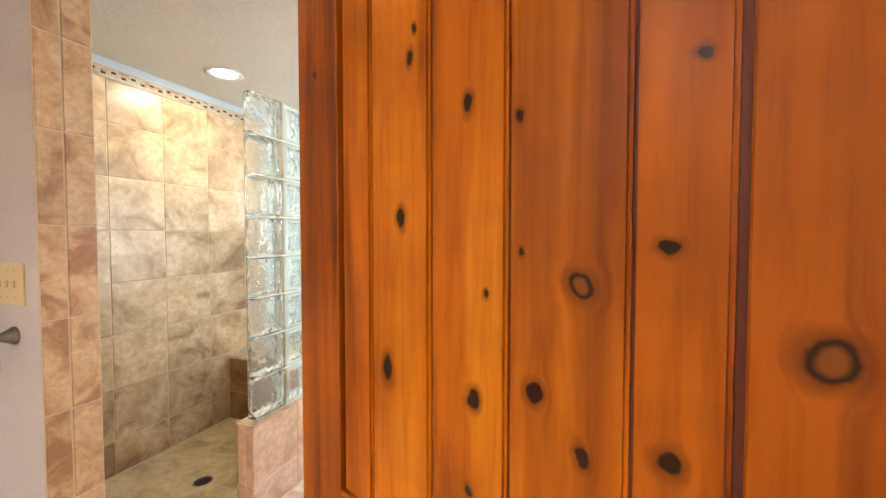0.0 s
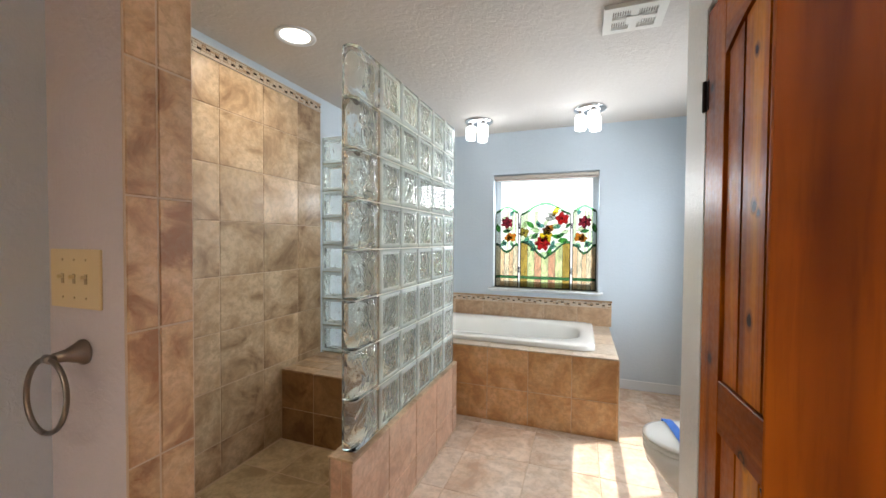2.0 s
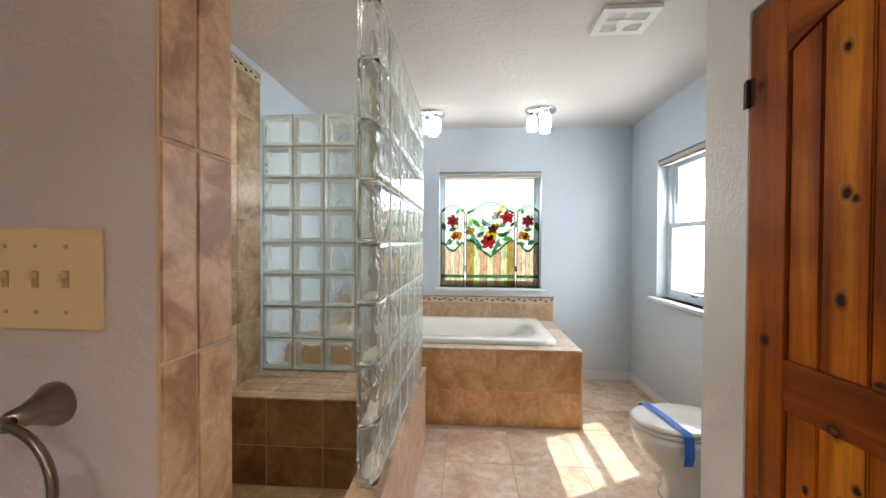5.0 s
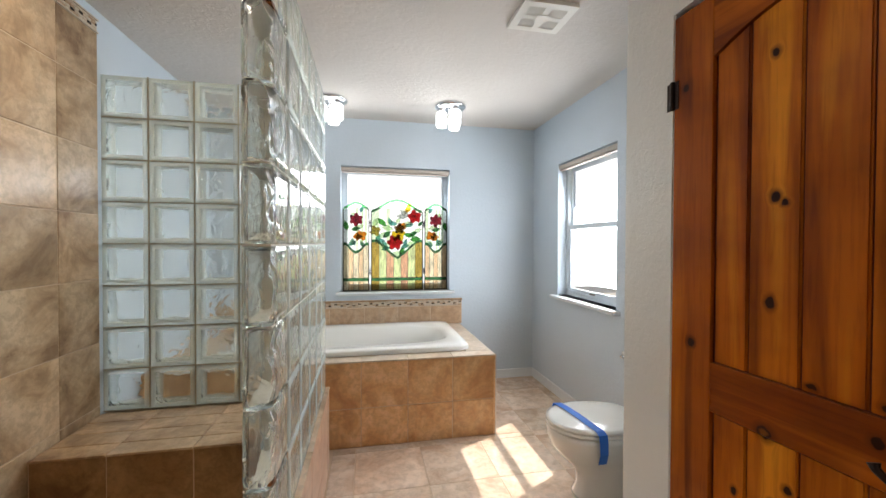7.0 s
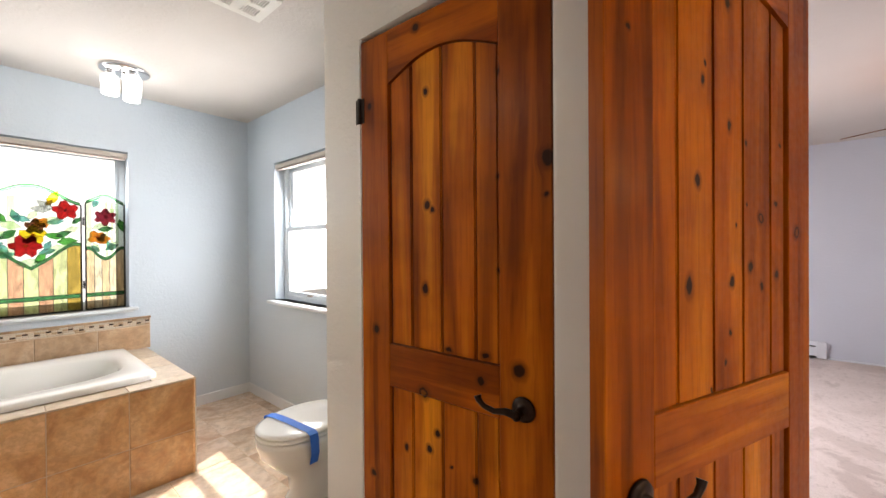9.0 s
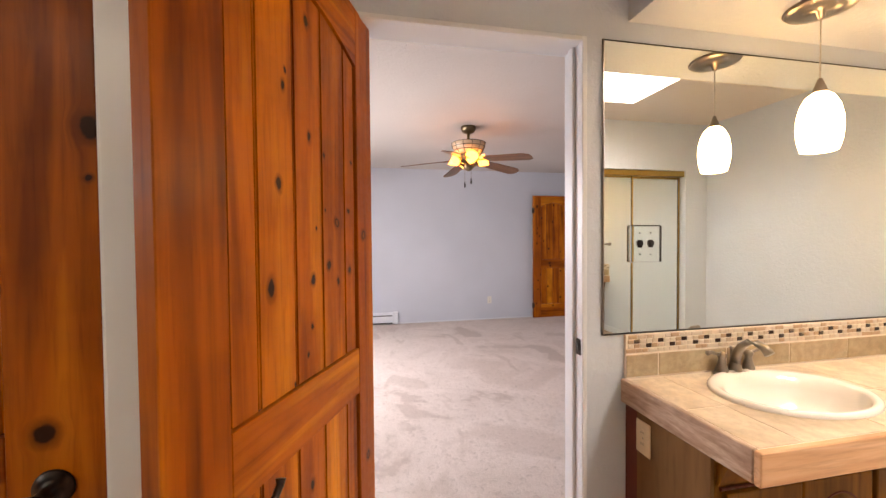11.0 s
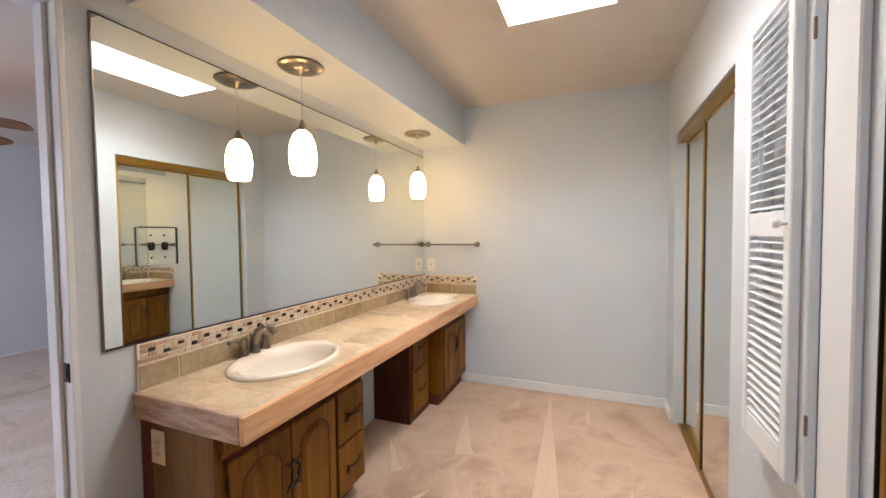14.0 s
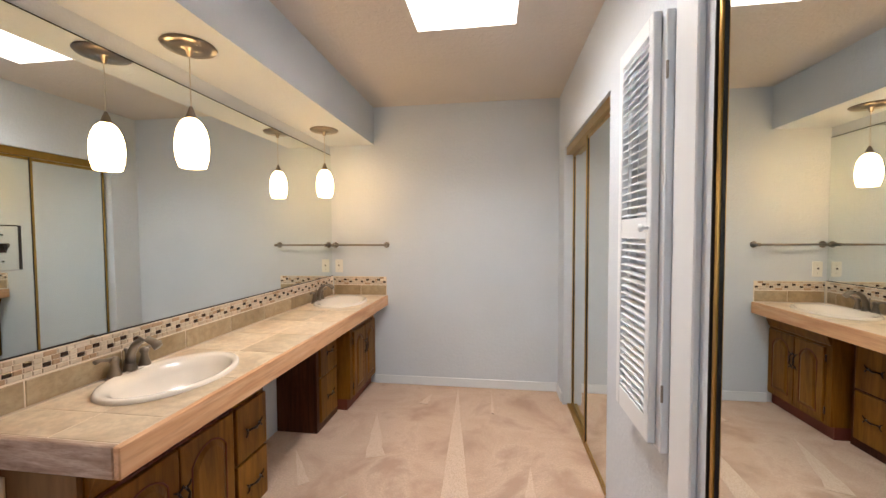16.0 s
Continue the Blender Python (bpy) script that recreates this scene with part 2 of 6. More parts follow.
JOINT, _nt, _b = mat("pale_grey_joint", (0.60, 0.59, 0.54), 0.7)
JOINT_D, _nt, _b = mat("olive_grey_joint", (0.20, 0.17, 0.11), 0.7)
LEAD, _nt, _b = mat("black_leading", (0.012, 0.012, 0.012), 0.45, 0.6)
FRAMEW, _nt, _b = mat("pale_blue_white_vinyl", (0.66, 0.73, 0.78), 0.35)
BLIND, _nt, _b = mat("taupe_blind_rail", (0.50, 0.45, 0.40), 0.5)
BLIND_D, _nt, _b = mat("brown_grey_blind_fabric", (0.30, 0.25, 0.21), 0.7)
# Same ivory with the shade of slots and screw heads in its colour.
IVORY_D, _nt, _b = mat("shaded_ivory_plastic", (0.45, 0.32, 0.16), 0.4)
IVORY_L, _nt, _b = mat("light_ivory_plastic", (0.68, 0.58, 0.38), 0.4)
CORD, _nt, _b = mat("clear_cord", (0.55, 0.52, 0.47), 0.4)
SINKW, nt, b = mat("bisque_sink_glaze", (0.82, 0.76, 0.68), 0.12)
BRONZE_L, _nt, _b = mat("antique_bronze", (0.22, 0.17, 0.10), 0.3, 1.0)


def stained(name, color, streak=0.25):
    """Sheet glass that tints the light that comes through it."""
    m, nt, b = mat(name, color, 0.12)
    b.inputs["Transmission Weight"].default_value = 0.92
    b.inputs["IOR"].default_value = 1.05
    n = noise_tex(nt, coords(nt, (6, 6, 2), spread=9.0), 5.0, 3, 0.6, 1.0)
    lo = tuple(x * (1 - streak * 1.6) for x in color)
    nt.links.new(ramp(nt, n, [(0.3, lo), (0.65, color)]), b.inputs["Base Color"])
    return m


SG_GREEN = stained("dark_green_stained_glass", (0.07, 0.25, 0.09))
SG_LEAF = stained("leaf_green_stained_glass", (0.10, 0.42, 0.08))
SG_TEAL = stained("teal_stained_glass", (0.20, 0.52, 0.46))
SG_CLEAR = stained("milky_clear_glass", (0.95, 0.97, 0.93), 0.03)
SG_CLEARB = stained("smoky_clear_glass", (0.55, 0.58, 0.55))
SG_PALE = stained("pale_green_glass", (0.75, 0.90, 0.62), 0.15)
SG_RED = stained("red_stained_glass", (0.48, 0.02, 0.02))
SG_WINE = stained("wine_red_stained_glass", (0.30, 0.03, 0.05))
SG_PINK = stained("pink_stained_glass", (0.85, 0.40, 0.35))
SG_YELLOW = stained("yellow_stained_glass", (0.92, 0.68, 0.03))
SG_ORANGE = stained("orange_stained_glass", (0.80, 0.28, 0.03))
SG_BROWN = stained("brown_stained_glass", (0.25, 0.09, 0.04))
SG_AMBER = stained("olive_amber_stained_glass", (0.50, 0.36, 0.08))
SG_PLANKS = [stained("peach_streaked_glass", (0.90, 0.66, 0.40)), stained("lime_streaked_glass", (0.66, 0.78, 0.30)),
             stained("rust_streaked_glass", (0.78, 0.46, 0.28)), stained("cream_streaked_glass", (0.92, 0.80, 0.56)), stained("salmon_streaked_glass", (0.88, 0.60, 0.46)), stained("pale_lime_glass", (0.74, 0.82, 0.42))]
TIFF, _nt, _b = mat("cream_opal_glass", (0.70, 0.52, 0.34), 0.2)


def glow(name, color, strength, base=(0.9, 0.88, 0.84)):
    m, nt, b = mat(name, base, 0.3)
    b.inputs["Emission Color"].default_value = (*color, 1)
    b.inputs["Emission Strength"].default_value = strength
    return m


DOME = glow("frosted_daylit_acrylic", (0.97, 0.98, 1.0), 2.2)
HAZE = glow("hazy_daylight_distance", (1.0, 0.99, 0.96), 1.0)
GROUND, _nt, _b = mat("pale_dry_ground", (0.35, 0.32, 0.27), 0.9)
SHADE_W = glow("lit_warm_glass_shade", (1.0, 0.60, 0.25), 26.0)
SHADE_C = glow("lit_frosted_glass_shade", (0.92, 0.97, 1.0), 5.0)
SHADE_A = glow("lit_amber_glass_shade", (1.0, 0.34, 0.04), 8.0, (0.8, 0.45, 0.12))
LENS = glow("lit_downlight_lens", (1.0, 0.93, 0.82), 5.0)

# ---- mesh helpers ----


def bm_box(bm, lo, hi):
    vs = [bm.verts.new((x, y, z)) for x in (lo[0], hi[0]) for y in (lo[1], hi[1]) for z in (lo[2], hi[2])]
    for f in ((0, 1, 3, 2), (4, 6, 7, 5), (0, 4, 5, 1), (2, 3, 7, 6), (0, 2, 6, 4), (1, 5, 7, 3)):
        bm.faces.new([vs[i] for i in f])
    return bm


def box(lo, hi, bevel=0.0, segs=1):
    bm = bm_box(bmesh.new(), lo, hi)
    if bevel:
        bmesh.ops.bevel(bm, geom=bm.edges[:], offset=bevel, segments=segs, affect="EDGES", profile=0.5)
    return bm


def lathe(profile, n=24, cap=True):
    """Turns (radius, z) points about z."""
    bm = bmesh.new()
    rings = []
    for r, z in profile:
        rings.append([bm.verts.new((r * math.cos(2 * math.pi * i / n), r * math.sin(2 * math.pi * i / n), z)) for i in range(n)])
    for a, b2 in zip(rings, rings[1:]):
        for i in range(n):
            bm.faces.new((a[i], a[(i + 1) % n], b2[(i + 1) % n], b2[i]))
    if cap:
        bm.faces.new(rings[0][::-1])
        bm.faces.new(rings[-1])
    return bm


def tube(points, r, n=10, radii=None):
    """A round bar along points."""
    bm = bmesh.new()
    pts = [Vector(p) for p in points]
    rings = []
    up = Vector((0.013, 0.031, 1)).normalized()
    for i, p in enumerate(pts):
        d = (pts[min(i + 1, len(pts) - 1)] - pts[max(i - 1, 0)]).normalized()
        if abs(d.dot(up)) > 0.95:
            up = Vector((1, 0.02, 0.01)).normalized()
        a = d.cross(up).normalized()
        b2 = d.cross(a)
        rr = radii[i] if radii else r
        rings.append([bm.verts.new(p + rr * (a * math.cos(2 * math.pi * k / n) + b2 * math.sin(2 * math.pi * k / n))) for k in range(n)])
    for a, b2 in zip(rings, rings[1:]):
        for i in range(n):
            bm.faces.new((a[i], a[(i + 1) % n], b2[(i + 1) % n], b2[i]))
    bm.faces.new(rings[0][::-1])
    bm.faces.new(rings[-1])
    return bm


def prism(outline, z0, z1, axis="z"):
    """A flat outline of 2D points drawn out between z0 and z1 along an axis."""
    bm = bmesh.new()

    def at(p, h):
        return {"z": (p[0], p[1], h), "x": (h, p[0], p[1]), "y": (p[0], h, p[1])}[axis]
    lo = [bm.verts.new(at(p, z0)) for p in outline]
    hi = [bm.verts.new(at(p, z1)) for p in outline]
    bm.faces.new(lo[::-1])
    bm.faces.new(hi)
    n = len(outline)
    for i in range(n):
        bm.faces.new((lo[i], lo[(i + 1) % n], hi[(i + 1) % n], hi[i]))
    return bm


def smooth(ob, on=True):
    for p in ob.data.polygons:
        p.use_smooth = on
    return ob


def link_mesh(name, bm, material, recalc=True):
    if recalc:
        bmesh.ops.recalc_face_normals(bm, faces=bm.faces[:])
    me = bpy.data.meshes.new(name)
    bm.to_mesh(me)
    bm.free()
    if material:
        me.materials.append(material)
    return new(name, me)


def part(name, bm, material, parent, label="", m=None, round_=False):
    ob = link_mesh(name, bm, material)
    ob.parent = parent
    if m is not None:
        ob.matrix_basis = m
    if round_:
        smooth(ob)
    return tagged(ob, label)


def thing(name, label, category, m=None, group="", kind=""):
    ob = new(name)
    ob.empty_display_size = 0.1
    if m is not None:
        ob.matrix_basis = m
    return tagged(ob, label, category, group, kind)


def structure(name, bm, material, label=""):
    return tagged(link_mesh(name, bm, material), label, "", "", "structure")


def panel_with_holes(axis, c0, c1, u0, u1, z0, z1, holes):
    """A slab across an axis from c0 to c1, u0..u1 wide, z0..z1 high, with rectangular holes (ua, ub, za, zb)."""
    us = sorted({u0, u1, *[h[0] for h in holes], *[h[1] for h in holes]})
    zs = sorted({z0, z1, *[h[2] for h in holes], *[h[3] for h in holes]})
    nu, nz = len(us) - 1, len(zs) - 1
    solid = {(i, j): not any(h[0] <= (us[i] + us[i + 1]) / 2 <= h[1] and h[2] <= (zs[j] + zs[j + 1]) / 2 <= h[3] for h in holes)
             for i in range(nu) for j in range(nz)}
    bm = bmesh.new()
    cache = {}

    def vert(c, i, j):
        if (c, i, j) not in cache:
            co = (c, us[i], zs[j]) if axis == "x" else (us[i], c, zs[j])
            if axis == "z":
                co = (us[i], zs[j], c)
            cache[c, i, j] = bm.verts.new(co)
        return cache[c, i, j]
    for (i, j), s in solid.items():
        if not s:
            continue
        for c in (c0, c1):
            bm.faces.new((vert(c, i, j), vert(c, i + 1, j), vert(c, i + 1, j + 1), vert(c, i, j + 1)))
        for di, dj, a, b2 in ((-1, 0, (i, j), (i, j + 1)), (1, 0, (i + 1, j), (i + 1, j + 1)), (0, -1, (i, j), (i + 1, j)), (0, 1, (i, j + 1), (i + 1, j + 1))):
            if not solid.get((i + di, j + dj), False):
                bm.faces.new((vert(c0, *a), vert(c0, *b2), vert(c1, *b2), vert(c1, *a)))
    return bm


# ---- plan ----
H = 2.44
NY, EX = 4.58, 0.533          # bath north and east faces
WX = -2.375                   # shower and bath west face
PY0, PY1, PX = 1.31, 1.46, -1.45   # wall between vanity room and shower, tiled end
VX, SY = 0.366, -2.448        # vanity mirror wall, south wall
AX = -0.122                   # linen closet wall face
CX = -1.62                    # wardrobe wall face
BX = 5.10                     # bedroom far wall
CT = 0.79                     # vanity counter top

floor_bath = structure("floor_bath", box((WX - 0.1, PY0, -0.1), (EX + 0.1, NY + 0.1, -0.0028)), GROUT)
structure("floor_carpet", box((-2.6, SY - 0.1, -0.1), (VX + 0.06, PY0, 0.0)), CARPET)
structure("floor_carpet_bedroom", box((VX + 0.06, -2.8, -0.1), (BX + 0.1, PY0, 0.0)), BEDCARPET)
structure("floor_bedroom", box((EX + 0.11, PY0, -0.1), (BX + 0.1, 2.0, 0.0)), BEDCARPET)
SKY = (-1.21, -0.68, -1.28, -0.52)
structure("ceiling_main", panel_with_holes("z", H, H + 0.10, -2.6, EX + 0.12, SY - 0.12, NY + 0.14, [SKY]), CEIL)
structure("ceiling_bedroom", box((EX + 0.121, -2.8, H), (BX + 0.12, 2.12, H + 0.10)), CEIL)
wall_north = structure("wall_north", panel_with_holes("y", NY, NY + 0.16, WX, EX, 0, H, [(-1.32, -0.32, 0.875, 2.015)]), WALL)
structure("wall_east", panel_with_holes("x", EX, EX + 0.14, 2.33, NY + 0.16, 0, H, [(3.29, 4.08, 0.875, 2.0)]), WALL)
wall_west = structure("wall_west", box((WX - 0.12, PY1, 0), (WX, NY + 0.16, H)), WALL)
# Pinker and darker colour here carries light bounced off the pine door.
wall_shower_south = structure("wall_shower_south", box((WX - 0.12, PY0, 0), (PX, PY1, H)), WALLP)
structure("wall_toilet_south", box((AX + 0.10, 2.23, 0), (EX + 0.14, 2.33, H)), WALLW)
structure("wall_linen", panel_with_holes("x", AX, AX + 0.10, 1.29, 2.33, 0, H, [(1.374, 2.108, 0, 2.05)]), WALLW)
structure("linen_trim", box((AX - 0.003, 1.292, 0), (AX + 0.001, 1.372, 2.05), 0.001), TRIM)
structure("wall_return", box((AX + 0.10, 1.29, 0), (VX, 1.39, H)), WALLW)
structure("wall_vanity", panel_with_holes("x", VX, VX + 0.12, SY, 2.23, 0, H, [(0.13, 0.96, 0, 2.045)]), VANWALL)
structure("wall_south", box((CX - 0.8, SY - 0.12, 0), (VX + 0.12, SY, H)), VANWALL)
structure("wall_closet", panel_with_holes("x", CX - 0.1, CX, SY, 0.80, 0, H, [(-2.20, -1.03, 0, 1.98), (-0.165, 0.72, 0, 1.98)]), VANWALL)
structure("wall_entry", box((-1.85, 0.80, 0), (-1.74, PY0, H)), VANWALL)
structure("wall_closet_back", box((CX - 0.75, SY, 0), (CX - 0.62, PY0, H)), VANWALL)
soffit = structure("soffit", box((-0.04, SY, 2.115), (VX, -0.04, H)), VANWALL)
structure("wall_bedroom_far", box((BX, -2.8, 0), (BX + 0.12, 2.12, H)), BEDWALL)
structure("wall_bedroom_north", panel_with_holes("y", 2.0, 2.12, EX + 0.14, BX, 0, H, [(1.6, 3.6, 0.8, 2.0)]), BEDWALL)
structure("wall_bedroom_south", box((VX + 0.12, -2.8, 0), (BX, -2.68, H)), BEDWALL)
structure("ground", box((-80, -80, -0.45), (80, 80, -0.15)), GROUND)
structure("backdrop", prism([(-14, 13), (-14, 13.2), (13.2, 13.2), (13.2, -3), (13, -3), (13, 13)], -0.15, 5.5), HAZE)
structure("skylight_shaft", panel_with_holes("z", H + 0.10, H + 0.42, SKY[0] - 0.05, SKY[1] + 0.05, SKY[2] - 0.05, SKY[3] + 0.05, [SKY]), CEIL)
dome = thing("skylight_dome", "frosted white skylight panel over the ceiling shaft", "skylight", pose(-0.945, -0.90, H + 0.42))
part("pane", box((-0.33, -0.44, 0), (0.33, 0.44, 0.02), 0.006), DOME, dome)
part("curb", panel_with_holes("z", 0.0, 0.05, -0.37, 0.37, -0.48, 0.48, [(-0.332, 0.332, -0.442, 0.442)]), TRIM, dome)
part("fixing", lathe([(0.03, -0.03), (0.045, -0.012), (0.045, 0.0)], 16), TRIM, dome, m=pose(0.06, -0.15, 0))

# ---- doors, trim, skirting ----
structure("baseboard_north", box((-0.20, NY - 0.012, 0), (EX, NY, 0.085), 0.003), TRIM)
structure("baseboard_east", box((EX - 0.012, 2.33, 0), (EX, NY - 0.013, 0.085), 0.003), TRIM)
structure("baseboard_south", box((CX, SY, 0), (-0.03, SY + 0.012, 0.075), 0.003), TRIM)
structure("baseboard_closet", box((CX, -2.448 + 0.013, 0), (CX + 0.012, -2.24, 0.075), 0.003), TRIM)
structure("baseboard_bedroom", box((BX - 0.014, -2.68, 0), (BX, 0.43, 0.02), 0.002), TRIM)


def door_casing(name, y0, y1, top):
    """Jamb lining and stop of an opening through the mirror wall."""
    for i, (lo, hi) in enumerate((((VX - 0.004, y0, 0), (VX + 0.124, y0 + 0.018, top)), ((VX - 0.004, y1 - 0.018, 0), (VX + 0.124, y1, top)),
                                  ((VX - 0.004, y0 + 0.018, top - 0.018), (VX + 0.124, y1 - 0.018, top)))):
        structure(name, box(lo, hi, 0.002), TRIM)
    structure(name, box((VX + 0.045, y0 + 0.018, 0), (VX + 0.08, y0 + 0.030, top - 0.018), 0.002), TRIM)
    structure(name, box((VX + 0.045, y1 - 0.030, 0), (VX + 0.08, y1 - 0.018, top - 0.018), 0.002), TRIM)


door_casing("door_frame", 0.13, 0.96, 2.045)
strike = thing("strike_plate", "dark bronze strike plate on the white door jamb", "strike plate", pose(VX + 0.022, 0.148, 0.913))
part("plate", box((-0.014, 0, -0.03), (0.014, 0.003, 0.03), 0.001), BRONZE, strike)
part("screw", lathe([(0.003, 0), (0.004, 0.002), (0.002, 0.004)], 10), NICKEL, strike, m=pose(0, 0.003, 0.022, -90))
part("latch_lip", box((-0.007, 0.003, -0.013), (0.007, 0.006, 0.013), 0.001), BLACK, strike)
for y in (1.374, 2.108):
    s = 1 if y < 2 else -1
    structure("linen_jamb", box((AX + 0.004, min(y, y + s * 0.006), 0), (AX + 0.10, max(y, y + s * 0.006), 2.05)), TRIM)


def lever(parent, m, flip):
    """A round rose with a curved lever; flip mirrors the lever."""
    hold = part("door_handle", lathe([(0.030, 0), (0.033, 0.003), (0.031, 0.008), (0.020, 0.011), (0.012, 0.014), (0.011, 0.045), (0.014, 0.050)], 28), BRONZE, parent, "oil-rubbed bronze lever handle", m, True)
    pts = [(0, 0, 0.045), (flip * 0.03, 0.004, 0.050), (flip * 0.06, -0.002, 0.052), (flip * 0.09, 0.004, 0.052), (flip * 0.108, 0.016, 0.050), (flip * 0.112, 0.026, 0.049)]
    part("lever", tube(pts, 0.008, 10, [0.011, 0.009, 0.0075, 0.007, 0.008, 0.010]), BRONZE, hold, "", None, True)
    return hold


def hinge_part(parent, m):
    h = part("hinge", tube([(0, 0, -0.045), (0, 0, 0.045)], 0.007, 10), BRONZE, parent, "dark bronze hinge", m, True)
    part("leaf", box((-0.022, 0.002, -0.044), (0.022, 0.005, 0.044)), BRONZE, h)


def knot_field():
    """Shader group: how near a point is to one knot, and how far the grain steps aside for it."""
    g = bpy.data.node_groups.new("knot_field", "ShaderNodeTree")
    for nm, kind in (("Vector", "NodeSocketVector"), ("Centre", "NodeSocketVector"), ("Shape", "NodeSocketVector")):
        g.interface.new_socket(nm, in_out="INPUT", socket_type=kind)
    for nm in ("Core", "Heart", "Halo", "Shift"):
        g.interface.new_socket(nm, in_out="OUTPUT", socket_type="NodeSocketVector" if nm == "Shift" else "NodeSocketFloat")
    gi, go = g.nodes.new("NodeGroupInput"), g.nodes.new("NodeGroupOutput")

    def vmath(op, a, b2):
        n = g.nodes.new("ShaderNodeVectorMath")
        n.operation = op
        g.links.new(a, n.inputs[0])
        if b2 is not None:
            g.links.new(b2, n.inputs[3 if op == "SCALE" else 1])
        return n

    def spread(value, a, b2, lo, hi):
        n = g.nodes.new("ShaderNodeMapRange")
        n.interpolation_type = "SMOOTHSTEP"
        g.links.new(value, n.inputs[0])
        for k, v in zip((1, 2, 3, 4), (a, b2, lo, hi)):
            n.inputs[k].default_value = v
        return n.outputs[0]
    off = vmath("SUBTRACT", gi.outputs["Vector"], gi.outputs["Centre"])
    d = vmath("LENGTH", vmath("MULTIPLY", off.outputs[0], gi.outputs["Shape"]).outputs[0], None).outputs["Value"]
    g.links.new(spread(d, 0.80, 1.15, 1.0, 0.0), go.inputs["Core"])
    g.links.new(spread(d, 0.35, 0.8, 1.0, 0.0), go.inputs["Heart"])
    halo = spread(d, 0.6, 3.0, 1.0, 0.0)
    g.links.new(halo, go.inputs["Halo"])
    g.links.new(vmath("SCALE", off.outputs[0], halo).outputs[0], go.inputs["Shift"])
    return g


KNOT_FIELD = knot_field()


def board(name, tones, knots, rnd, along_x=False, rough=0.38):
    """Stained pine for one board: soft heartwood bands, fine lines, and grain that bends round its own knots (x, z, size, stretch, ring)."""
    m, nt, b = mat(name, tones[1], rough)
    dark, mid, light = tones
    tc = nt.nodes.new("ShaderNodeTexCoord")
    warm = noise_tex(nt, tc.outputs["Object"], 60, 2, 0.5)
    p = tc.outputs["Object"]

    def vm(op, a, b2):
        n = nt.nodes.new("ShaderNodeVectorMath")
        n.operation = op
        nt.links.new(a, n.inputs[0])
        if isinstance(b2, tuple):
            n.inputs[1].default_value = b2
        else:
            nt.links.new(b2, n.inputs[1])
        return n.outputs[0]
    core = heart = halo = None
    wob = vm("ADD", p, vm("MULTIPLY", vm("SUBTRACT", tex_color(nt, p, 38), (0.5, 0.5, 0.5)), (0.012, 0.0, 0.016)))
    grain_at = p
    for kx, kz, r, stretch, ring in knots:
        n = nt.nodes.new("ShaderNodeGroup")
        n.node_tree = KNOT_FIELD
        nt.links.new(wob, n.inputs["Vector"])
        n.inputs["Centre"].default_value = (kx, 0, kz)
        sx, sz = (1 / (r * stretch), 1 / r) if along_x else (1 / r, 1 / (r * stretch))
        n.inputs["Shape"].default_value = (sx, 0.0, sz)
        grain_at = vm("SUBTRACT", grain_at, vm("MULTIPLY", n.outputs["Shift"], (0.0, 0, 0.85) if along_x else (0.85, 0, 0)))
        core = n.outputs["Core"] if core is None else largest(nt, core, n.outputs["Core"])
        halo = n.outputs["Halo"] if halo is None else largest(nt, halo, n.outputs["Halo"])
        if ring:
            heart = n.outputs["Heart"] if heart is None else largest(nt, heart, n.outputs["Heart"])
    at = (rnd.uniform(-9, 9), rnd.uniform(-9, 9), rnd.uniform(-9, 9))
    k = (0.55, 9, 9) if along_x else (9, 9, 0.55)
    band = noise_tex(nt, vm("ADD", vm("MULTIPLY", grain_at, tuple(1.35 * q for q in k)), at), 1.0, 3, 0.45, 0.5)
    line = noise_tex(nt, vm("ADD", vm("MULTIPLY", grain_at, tuple(9 * q for q in k)), at), 1.0, 4, 0.6, 0.4)
    blot = noise_tex(nt, vm("ADD", p, at), 4.5, 3, 0.5)
    c = ramp(nt, band, [(0.34, light), (0.45, mid), (0.51, mid), (0.62, dark)])
    c = mix(nt, c, ramp(nt, line, [(0.32, (0.80, 0.74, 0.66)), (0.5, (1, 1, 1)), (0.7, (1.06, 1.05, 1.0))]), 1.0, "MULTIPLY")
    c = mix(nt, c, ramp(nt, blot, [(0.3, (0.72, 0.66, 0.6)), (0.55, (1, 1, 1))]), 1.0, "MULTIPLY")
    if halo is not None:
        c = mix(nt, c, tuple(x * 0.5 for x in dark), ramp(nt, halo, [(0.35, (0, 0, 0)), (1.0, (0.8, 0.8, 0.8))]))
        c = mix(nt, c, (0.028, 0.007, 0.002), core)
        if heart is not None:
            c = mix(nt, c, (0.19, 0.055, 0.006), heart)
    nt.links.new(c, b.inputs["Base Color"])
    nt.links.new(ramp(nt, warm, [(0.3, (rough - 0.06,) * 3), (0.7, (rough + 0.10,) * 3)]), b.inputs["Roughness"])
    bump(nt, b, line, 0.10, 0.001)
    b.inputs["Specular IOR Level"].default_value = 0.16
    b.inputs["Coat Weight"].default_value = 0.04
    b.inputs["Coat Roughness"].default_value = 0.22
    return m


def tex_color(nt, vec, scale):
    n = nt.nodes.new("ShaderNodeTexNoise")
    n.inputs["Scale"].default_value = scale
    n.inputs["Detail"].default_value = 2
    nt.links.new(vec, n.inputs["Vector"])
    return n.outputs["Color"]


